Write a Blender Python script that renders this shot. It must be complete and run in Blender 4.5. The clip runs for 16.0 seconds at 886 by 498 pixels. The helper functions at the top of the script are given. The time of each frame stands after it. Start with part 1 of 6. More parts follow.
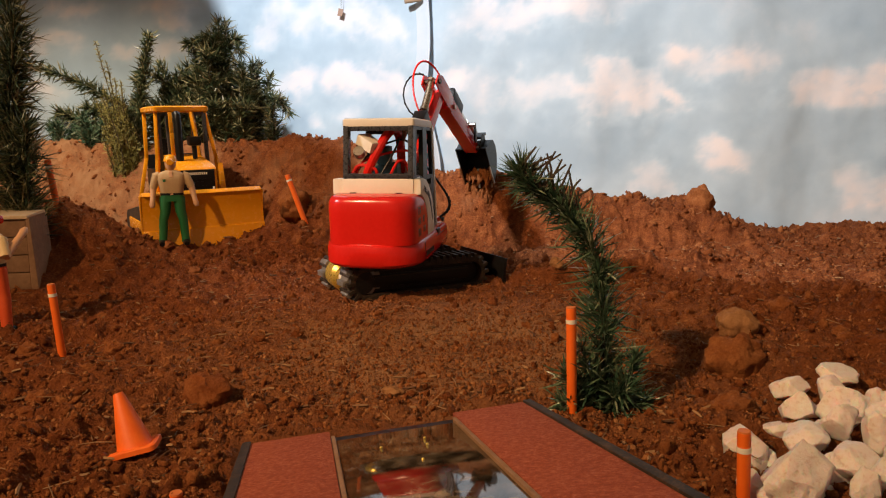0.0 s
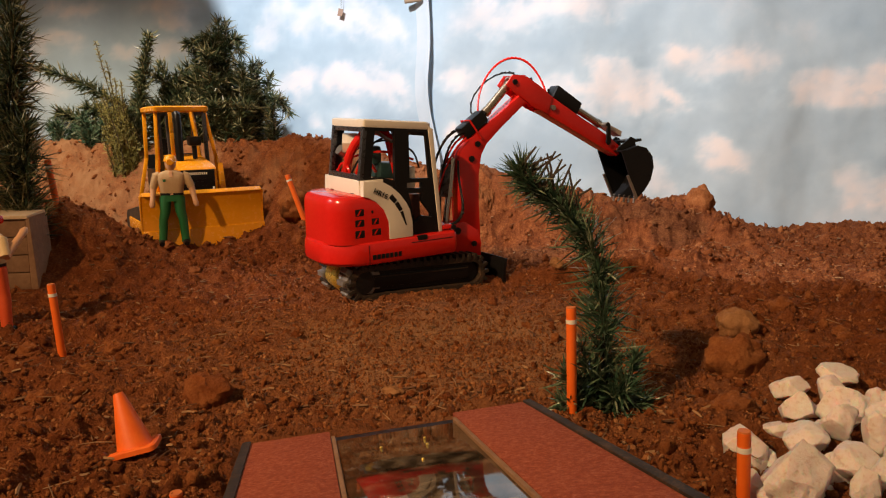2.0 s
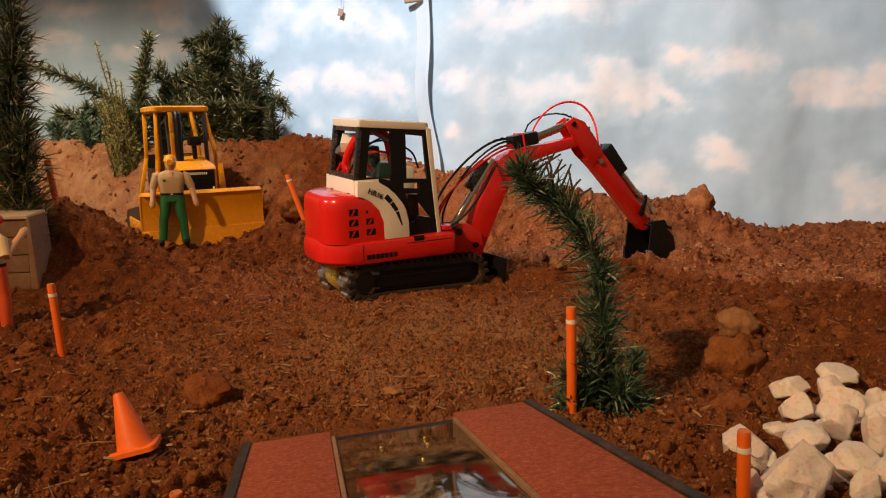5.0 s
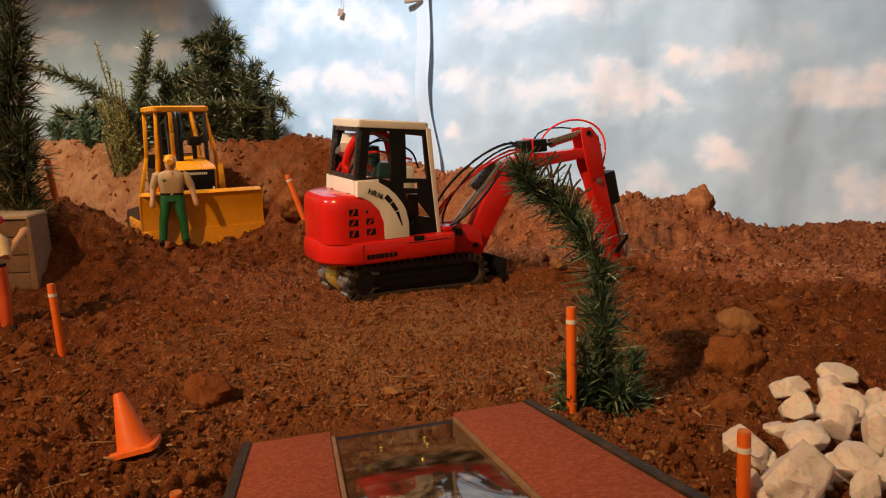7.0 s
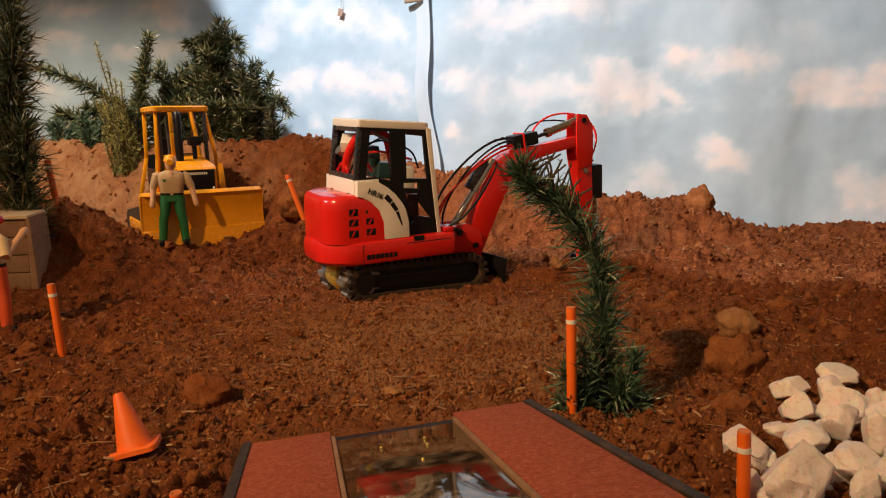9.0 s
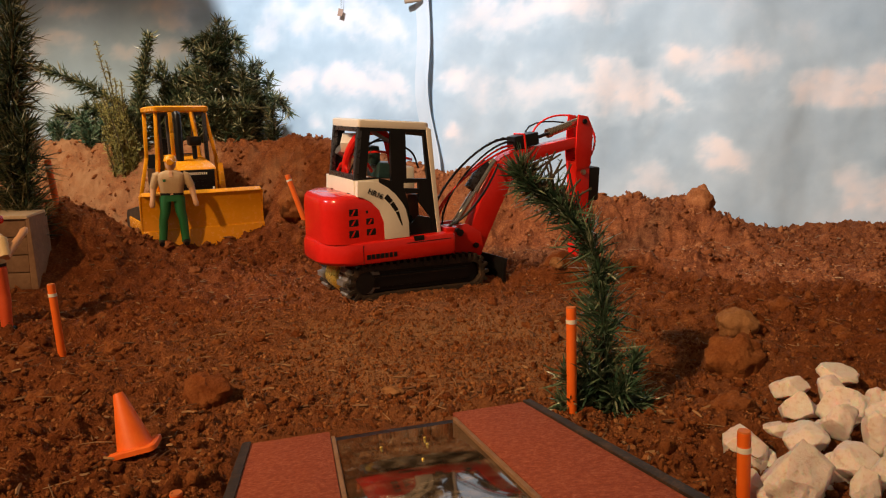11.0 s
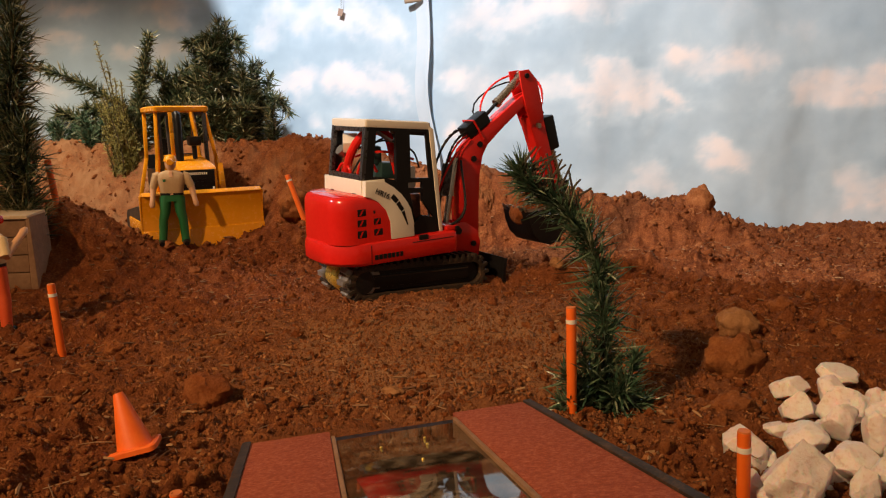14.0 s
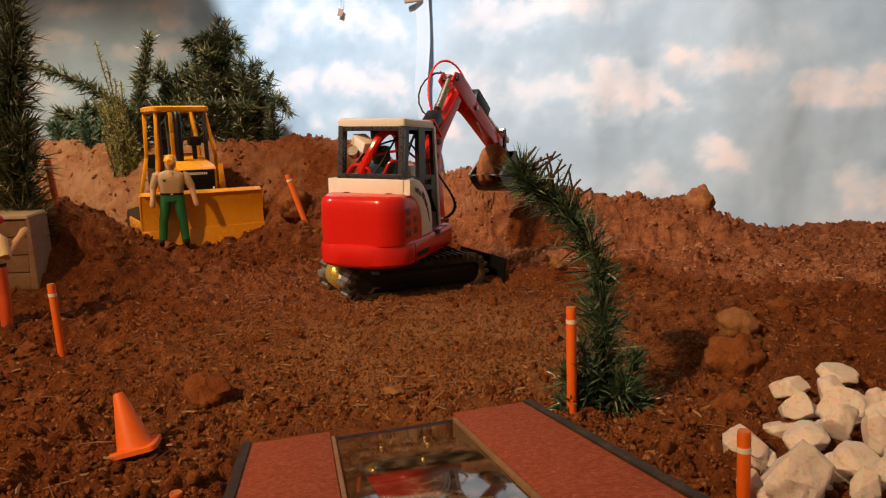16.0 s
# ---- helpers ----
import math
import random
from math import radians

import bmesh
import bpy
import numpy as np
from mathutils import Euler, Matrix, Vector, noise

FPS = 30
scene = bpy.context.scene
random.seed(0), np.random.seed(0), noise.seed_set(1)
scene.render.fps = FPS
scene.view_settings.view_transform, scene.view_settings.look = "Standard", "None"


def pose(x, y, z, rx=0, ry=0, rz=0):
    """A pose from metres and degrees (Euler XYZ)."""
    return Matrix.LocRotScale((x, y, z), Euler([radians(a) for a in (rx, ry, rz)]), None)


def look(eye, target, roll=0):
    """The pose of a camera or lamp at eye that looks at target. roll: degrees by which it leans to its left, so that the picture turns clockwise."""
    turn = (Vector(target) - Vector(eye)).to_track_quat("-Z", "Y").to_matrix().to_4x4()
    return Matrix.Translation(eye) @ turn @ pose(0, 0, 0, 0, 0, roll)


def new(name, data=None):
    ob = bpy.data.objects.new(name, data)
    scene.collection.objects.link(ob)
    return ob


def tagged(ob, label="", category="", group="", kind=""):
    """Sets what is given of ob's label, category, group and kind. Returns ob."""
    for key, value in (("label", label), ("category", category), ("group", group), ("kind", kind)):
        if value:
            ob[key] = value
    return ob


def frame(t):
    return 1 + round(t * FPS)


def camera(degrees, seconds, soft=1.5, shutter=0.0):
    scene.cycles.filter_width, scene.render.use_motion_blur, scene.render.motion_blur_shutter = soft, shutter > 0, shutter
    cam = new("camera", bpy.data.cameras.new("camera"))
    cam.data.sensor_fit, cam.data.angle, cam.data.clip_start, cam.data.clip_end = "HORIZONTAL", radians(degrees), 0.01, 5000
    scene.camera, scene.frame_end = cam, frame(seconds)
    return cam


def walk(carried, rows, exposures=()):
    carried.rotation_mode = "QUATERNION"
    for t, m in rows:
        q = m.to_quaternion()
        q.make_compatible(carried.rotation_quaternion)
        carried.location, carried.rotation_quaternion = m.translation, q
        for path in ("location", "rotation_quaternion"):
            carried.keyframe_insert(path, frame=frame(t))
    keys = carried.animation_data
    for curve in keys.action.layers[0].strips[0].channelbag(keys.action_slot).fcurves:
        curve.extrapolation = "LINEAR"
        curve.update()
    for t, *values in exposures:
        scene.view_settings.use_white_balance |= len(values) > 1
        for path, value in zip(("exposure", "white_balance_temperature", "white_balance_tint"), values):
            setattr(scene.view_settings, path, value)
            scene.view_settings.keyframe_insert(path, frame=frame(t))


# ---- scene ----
cam = camera(62.0, 16.0, soft=1.15, shutter=0.4)
EYE = pose(0, 0, 0.1838, 90 - 9.29, 0, 0)
walk(cam, [(0, EYE), (16, EYE)], exposures=[(0, 0.0), (16, 0.0)])

# ---- world and lamps: a dim warm room, a clamp lamp on the backdrop, an added spill spot on the bank, a lamp at the side, a warm flood ----
world = bpy.data.worlds.new("room")
scene.world = world
world.use_nodes = True
world.node_tree.nodes["Background"].inputs[0].default_value = (1.0, 0.72, 0.48, 1)
world.node_tree.nodes["Background"].inputs[1].default_value = 0.20


def spot(name, m, power, color, size, blend, soft):
    data = bpy.data.lights.new(name, "SPOT")
    data.energy, data.color = power, color
    data.spot_size, data.spot_blend, data.shadow_soft_size = radians(size), blend, soft
    ob = new(name, data)
    ob.matrix_world = m
    return ob


spot("clamp_lamp", look((-0.40, 0.70, 0.85), (0.50, 1.50, 0.93)), 59, (0.94, 0.95, 0.99), 119, 0.06, 0.02)
# Added second spot stands for the clamp lamp's spill on the bank and sheet.
spot("small_clamp_lamp", look((-0.66, 0.92, 0.78), (-0.64, 1.26, 0.14)), 41, (1.0, 0.80, 0.58), 74, 0.95, 0.015)
spot("side_lamp", look((-1.00, 0.66, 0.60), (-0.12, 0.93, 0.12)), 17, (0.94, 0.96, 1.0), 30, 0.6, 0.02)
spot("flood_lamp", look((-1.02, -0.45, 1.20), (0.20, 0.90, 0.04)), 142, (1.0, 0.615, 0.31), 47, 1.0, 0.03)


# ---- materials ----
def material(name, rough=0.6, metal=0.0, spec=0.5):
    m = bpy.data.materials.new(name)
    m.use_nodes = True
    b = m.node_tree.nodes["Principled BSDF"]
    b.inputs["Roughness"].default_value = rough
    b.inputs["Metallic"].default_value = metal
    b.inputs["Specular IOR Level"].default_value = spec
    return m, m.node_tree, b


def ramp(nt, stops):
    r = nt.nodes.new("ShaderNodeValToRGB")
    els = r.color_ramp.elements
    while len(els) < len(stops):
        els.new(0.5)
    for e, (p, c) in zip(els, stops):
        e.position, e.color = p, (*c, 1)
    return r


def noise_tex(nt, scale, detail=6, rough=0.6, space="Object"):
    co = nt.nodes.new("ShaderNodeTexCoord")
    n = nt.nodes.new("ShaderNodeTexNoise")
    n.inputs["Scale"].default_value, n.inputs["Detail"].default_value, n.inputs["Roughness"].default_value = scale, detail, rough
    nt.links.new(co.outputs[space], n.inputs["Vector"])
    return n


def surface(name, stops, scale, rough=0.6, metal=0.0, bump=0.0, bscale=None, spec=0.5, vary=0.0, rough_span=0.15):
    """A mottled surface: colour from a two-scale noise, uneven gloss and fine relief."""
    m, nt, b = material(name, rough, metal, spec)
    n1, n2 = noise_tex(nt, scale), noise_tex(nt, scale * 7, 4)
    mix = nt.nodes.new("ShaderNodeMath")
    mix.operation = "MULTIPLY_ADD"
    nt.links.new(n2.outputs["Fac"], mix.inputs[0])
    mix.inputs[1].default_value = 0.5
    half = nt.nodes.new("ShaderNodeMath")
    half.operation = "MULTIPLY"
    half.inputs[1].default_value = 0.5
    nt.links.new(n1.outputs["Fac"], half.inputs[0])
    nt.links.new(half.outputs[0], mix.inputs[2])
    r = ramp(nt, stops)
    src = mix.outputs[0]
    if vary:
        g = nt.nodes.new("ShaderNodeNewGeometry")
        ma = nt.nodes.new("ShaderNodeMath")
        ma.operation = "MULTIPLY_ADD"
        nt.links.new(g.outputs["Random Per Island"], ma.inputs[0])
        ma.inputs[1].default_value = vary
        nt.links.new(src, ma.inputs[2])
        off = nt.nodes.new("ShaderNodeMath")
        off.operation = "SUBTRACT"
        off.inputs[1].default_value = vary / 2
        nt.links.new(ma.outputs[0], off.inputs[0])
        src = off.outputs[0]
    nt.links.new(src, r.inputs[0])
    nt.links.new(r.outputs[0], b.inputs["Base Color"])
    mr = nt.nodes.new("ShaderNodeMapRange")
    mr.inputs["To Min"].default_value, mr.inputs["To Max"].default_value = max(0.02, rough - rough_span), min(1, rough + rough_span)
    nt.links.new(n2.outputs["Fac"], mr.inputs["Value"])
    nt.links.new(mr.outputs[0], b.inputs["Roughness"])
    if bump:
        n3 = noise_tex(nt, bscale or scale * 4, 8, 0.7)
        bp = nt.nodes.new("ShaderNodeBump")
        bp.inputs["Strength"].default_value, bp.inputs["Distance"].default_value = 1.0, bump
        nt.links.new(n3.outputs["Fac"], bp.inputs["Height"])
        nt.links.new(bp.outputs[0], b.inputs["Normal"])
    return m


DIRT = surface("dirt", [(0.30, (0.075, 0.018, 0.005)), (0.5, (0.21, 0.058, 0.016)), (0.70, (0.41, 0.145, 0.044))], 60, 0.95, bump=0.0040, bscale=620, spec=0.15)
CLOD = surface("clod", [(0.15, (0.08, 0.021, 0.006)), (0.5, (0.21, 0.062, 0.018)), (0.95, (0.44, 0.18, 0.062))], 60, 0.95, bump=0.0022, bscale=700, spec=0.12, vary=0.32)
GRIT = surface("pale_grit", [(0.15, (0.10, 0.030, 0.009)), (0.5, (0.28, 0.095, 0.030)), (0.95, (0.52, 0.26, 0.11))], 60, 0.95, bump=0.0015, bscale=700, spec=0.12, vary=0.42)
STRAW = surface("straw", [(0.2, (0.10, 0.04, 0.015)), (0.85, (0.36, 0.20, 0.09))], 60, 0.8, vary=0.6)
def add_lit_dry_zone(m):
    """Paler soil by a ground attribute: trodden dust, plus lamp light painted on the banks."""
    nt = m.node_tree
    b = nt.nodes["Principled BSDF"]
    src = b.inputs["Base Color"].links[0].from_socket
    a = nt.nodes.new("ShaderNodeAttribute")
    a.attribute_name = "lit_dry"
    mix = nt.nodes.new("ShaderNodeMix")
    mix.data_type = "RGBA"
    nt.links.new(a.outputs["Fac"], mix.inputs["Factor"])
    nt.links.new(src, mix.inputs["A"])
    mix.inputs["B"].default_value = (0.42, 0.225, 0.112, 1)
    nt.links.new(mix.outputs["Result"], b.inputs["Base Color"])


add_lit_dry_zone(DIRT)
WHITE_ROCK = surface("white_rock", [(0.30, (0.62, 0.40, 0.30)), (0.45, (0.84, 0.72, 0.66)), (0.72, (0.91, 0.86, 0.84))], 60, 0.40, bump=0.0018, bscale=240, rough_span=0.25)
stone = WHITE_ROCK.node_tree.nodes["Principled BSDF"].inputs
stone["Subsurface Weight"].default_value, stone["Subsurface Scale"].default_value = 0.4, 0.006
RED = surface("red_plastic", [(0.3, (0.58, 0.012, 0.008)), (0.7, (0.66, 0.018, 0.012))], 30, 0.19, rough_span=0.05)
CREAM = surface("cream_plastic", [(0.3, (0.74, 0.68, 0.57)), (0.7, (0.80, 0.74, 0.64))], 30, 0.4, rough_span=0.08)
BLACK = surface("black_plastic", [(0.3, (0.004, 0.004, 0.005)), (0.7, (0.009, 0.0085, 0.0085))], 40, 0.40, spec=0.3)
RUBBER = surface("black_rubber", [(0.3, (0.008, 0.007, 0.006)), (0.5, (0.030, 0.020, 0.013)), (0.72, (0.13, 0.070, 0.036))], 90, 0.7, spec=0.35)
STEEL = surface("worn_steel", [(0.3, (0.30, 0.26, 0.21)), (0.7, (0.52, 0.47, 0.40))], 60, 0.33, metal=0.9)
BRIGHT_STEEL = surface("bright_steel", [(0.3, (0.48, 0.43, 0.37)), (0.7, (0.70, 0.66, 0.60))], 60, 0.22, metal=1.0, rough_span=0.08)
BRONZE = surface("bronze_steel", [(0.3, (0.34, 0.25, 0.16)), (0.7, (0.50, 0.40, 0.29))], 60, 0.28, metal=1.0, rough_span=0.08)
PALE_METAL = surface("pale_metal", [(0.3, (0.55, 0.48, 0.42)), (0.7, (0.72, 0.66, 0.60))], 60, 0.4, metal=0.3)
FRAME_GREY = surface("grey_frame_paint", [(0.3, (0.022, 0.022, 0.026)), (0.7, (0.040, 0.040, 0.046))], 40, 0.28, spec=0.6, rough_span=0.06)
BRASS = surface("brass", [(0.3, (0.66, 0.46, 0.08)), (0.7, (0.80, 0.60, 0.16))], 60, 0.3, metal=0.6)
YELLOW = surface("yellow_plastic", [(0.3, (0.76, 0.29, 0.006)), (0.7, (0.84, 0.35, 0.012))], 25, 0.26, bump=0.00005, bscale=200, rough_span=0.08)
ORANGE = surface("orange_paint", [(0.3, (0.80, 0.12, 0.008)), (0.7, (0.88, 0.17, 0.014))], 40, 0.5)
PALE = surface("pale_wood", [(0.3, (0.55, 0.38, 0.22)), (0.7, (0.75, 0.58, 0.38))], 80, 0.7)
WHITE = surface("white_paint", [(0.3, (0.74, 0.68, 0.58)), (0.7, (0.82, 0.77, 0.68))], 60, 0.6)
WOOD = surface("weathered_wood", [(0.3, (0.17, 0.085, 0.04)), (0.7, (0.34, 0.19, 0.10))], 25, 0.8, bump=0.0006, bscale=120)
# The palest tone of both needle greens is glints painted into the colour.
GREEN = surface("pine_needles", [(0.15, (0.014, 0.042, 0.024)), (0.5, (0.050, 0.105, 0.060)), (0.80, (0.14, 0.19, 0.11)), (0.97, (0.40, 0.41, 0.30))], 50, 0.32, vary=0.75)
OLIVE = surface("dark_needles", [(0.15, (0.018, 0.034, 0.018)), (0.5, (0.050, 0.078, 0.036)), (0.75, (0.17, 0.16, 0.07)), (0.95, (0.44, 0.40, 0.24))], 50, 0.32, vary=0.85)
LIME = surface("yellow_green_stems", [(0.3, (0.15, 0.14, 0.030)), (0.7, (0.32, 0.28, 0.075))], 50, 0.6, vary=0.6)
SANDPAPER = surface("red_grit", [(0.34, (0.22, 0.042, 0.018)), (0.5, (0.33, 0.072, 0.031)), (0.64, (0.52, 0.160, 0.080))], 420, 0.85, bump=0.0007, bscale=900, spec=0.25)
GLOSS = surface("dark_glossy_sheet", [(0.38, (0.012, 0.010, 0.008)), (0.5, (0.05, 0.035, 0.022)), (0.62, (0.20, 0.15, 0.10))], 15, 0.05, spec=0.8, rough_span=0.03)


# ---- mesh helpers ----
def part(name, bm, mat, parent=None, label="", smooth=35):
    me = bpy.data.meshes.new(name)
    bmesh.ops.recalc_face_normals(bm, faces=bm.faces)
    bm.to_mesh(me)
    bm.free()
    for mm in (mat if isinstance(mat, (list, tuple)) else [mat]):
        me.materials.append(mm)
    if smooth:
        me.shade_smooth()
        me.set_sharp_from_angle(angle=radians(smooth))
    ob = new(name, me)
    if parent is not None:
        ob.parent = parent
    if label:
        tagged(ob, label)
    return ob


def bm_new():
    return bmesh.new()


def box(bm, x0, x1, y0, y1, z0, z1, bevel=0.0, m=None, mi=0):
    vs = [bm.verts.new((x, y, z)) for x in (x0, x1) for y in (y0, y1) for z in (z0, z1)]
    fs = [bm.faces.new([vs[i] for i in q]) for q in ((0, 1, 3, 2), (4, 6, 7, 5), (0, 4, 5, 1), (2, 3, 7, 6), (0, 2, 6, 4), (1, 5, 7, 3))]
    for f in fs:
        f.material_index = mi
    if bevel:
        es = list({e for f in fs for e in f.edges})
        r = bmesh.ops.bevel(bm, geom=es, offset=bevel, segments=2, affect="EDGES", profile=0.6)
        vs = list({v for f in r["faces"] for v in f.verts} | {v for v in vs if v.is_valid})
    if m is not None:
        bmesh.ops.transform(bm, matrix=m, verts=vs)
    return vs


def prism(bm, pts, y0, y1, bevel=0.0, mi=0):
    """Extrude an outline in x and z from y0 to y1."""
    a = [bm.verts.new((x, y0, z)) for x, z in pts]
    b = [bm.verts.new((x, y1, z)) for x, z in pts]
    n = len(pts)
    fs = [bm.faces.new(a), bm.faces.new(b[::-1])]
    fs += [bm.faces.new((a[i], b[i], b[(i + 1) % n], a[(i + 1) % n])) for i in range(n)]
    for f in fs:
        f.material_index = mi
    if bevel:
        bmesh.ops.recalc_face_normals(bm, faces=fs)
        bmesh.ops.bevel(bm, geom=list({e for f in fs[:2] for e in f.edges}), offset=bevel, segments=2, affect="EDGES", profile=0.6)


def tube(bm, pts, r, seg=10, cap=True, mi=0):
    """A round bar along points; r is a number or one radius a point."""
    pts = [Vector(p) for p in pts]
    rs = r if isinstance(r, (list, tuple)) else [r] * len(pts)
    rings, up = [], None
    for i, p in enumerate(pts):
        d = (pts[min(i + 1, len(pts) - 1)] - pts[max(i - 1, 0)]).normalized()
        if up is None:
            up = d.orthogonal().normalized()
        up = (up - d * up.dot(d)).normalized()
        side = d.cross(up)
        rings.append([bm.verts.new(p + (up * math.cos(a) + side * math.sin(a)) * rs[i]) for a in [2 * math.pi * k / seg for k in range(seg)]])
    fs = []
    for a, b in zip(rings, rings[1:]):
        fs += [bm.faces.new((a[k], a[(k + 1) % seg], b[(k + 1) % seg], b[k])) for k in range(seg)]
    if cap:
        fs += [bm.faces.new(rings[0][::-1]), bm.faces.new(rings[-1])]
    for f in fs:
        f.material_index = mi


def loft(bm, rings, mi=0):
    rs = [[bm.verts.new(p) for p in ring] for ring in rings]
    n = len(rs[0])
    fs = [bm.faces.new(rs[0][::-1]), bm.faces.new(rs[-1])]
    for a, b in zip(rs, rs[1:]):
        fs += [bm.faces.new((a[k], a[(k + 1) % n], b[(k + 1) % n], b[k])) for k in range(n)]
    for f in fs:
        f.material_index = mi


def rounded(x0, x1, y0, y1, r_back, r_front, z, n=6):
    """A rounded rectangle at height z; x0 is the back."""
    out = []
    for cx, cy, a0, r in ((x1 - r_front, y1 - r_front, 0, r_front), (x0 + r_back, y1 - r_back, 90, r_back), (x0 + r_back, y0 + r_back, 180, r_back), (x1 - r_front, y0 + r_front, 270, r_front)):
        out += [(cx + r * math.cos(radians(a0 + 90 * k / n)), cy + r * math.sin(radians(a0 + 90 * k / n)), z) for k in range(n + 1)]
    return out


def curve_pts(ctrl, n=24):
    """A smooth line through control points."""
    c = [Vector(p) for p in ctrl]
    c = [2 * c[0] - c[1]] + c + [2 * c[-1] - c[-2]]
    out = []
    for i in range(1, len(c) - 2):
        for k in range(n):
            t = k / n
            a, b, d, e = c[i - 1], c[i], c[i + 1], c[i + 2]
            out.append(0.5 * ((2 * b) + (d - a) * t + (2 * a - 5 * b + 4 * d - e) * t * t + (3 * b - a - 3 * d + e) * t ** 3))
    return out + [c[-2]]


def thing(name, m, label, category, group=""):
    ob = new(name)
    ob.matrix_world = m
    ob.empty_display_size = 0.02
    return tagged(ob, label, category, group)


# ---- the ground: one sheet of loose soil with banks and a dug pit ----
def hash_noise(x, y, seed):
    """Smooth value noise on a unit lattice."""
    xi, yi = np.floor(x).astype(np.int64), np.floor(y).astype(np.int64)
    fx, fy = x - xi, y - yi
    fx, fy = fx * fx * (3 - 2 * fx), fy * fy * (3 - 2 * fy)

    def h(a, b):
        k = (a * 374761393 + b * 668265263 + seed * 1442695041) & 0xFFFFFFFF
        k = ((k ^ (k >> 13)) * 1274126177) & 0xFFFFFFFF
        return ((k ^ (k >> 16)) & 0xFFFF) / 65535.0
    return (h(xi, yi) * (1 - fx) + h(xi + 1, yi) * fx) * (1 - fy) + (h(xi, yi + 1) * (1 - fx) + h(xi + 1, yi + 1) * fx) * fy


def fbm(x, y, size, octaves, seed, gain=0.5):
    out, amp, tot = 0 * x, 1.0, 0.0
    for o in range(octaves):
        out = out + amp * (hash_noise(x / size + 17.3 * o, y / size + 5.1 * o, seed + o) - 0.5)
        tot += amp
        size, amp = size / 2.03, amp * gain
    return out / tot


def smooth01(t):
    t = np.clip(t, 0, 1)
    return t * t * (3 - 2 * t)


RIDGE_X = [-1.6, -0.74, -0.62, -0.40, -0.30, -0.217, -0.165, -0.08, 0.0, 0.06, 0.106, 0.235, 0.32, 0.385, 0.415, 0.458, 0.55, 0.645, 0.69, 0.9, 1.6]
RIDGE_Z = [0.17, 0.158, 0.150, 0.152, 0.162, 0.170, 0.160, 0.128, 0.112, 0.122, 0.104, 0.079, 0.074, 0.074, 0.078, 0.046, 0.024, 0.019, 0.032, 0.045, 0.06]
TRENCH = (0.125, 0.925, 0.285, 0.988)


def bump_at(x, y, cx, cy, sx, sy, h):
    return h * np.exp(-((x - cx) / sx) ** 2 - ((y - cy) / sy) ** 2)


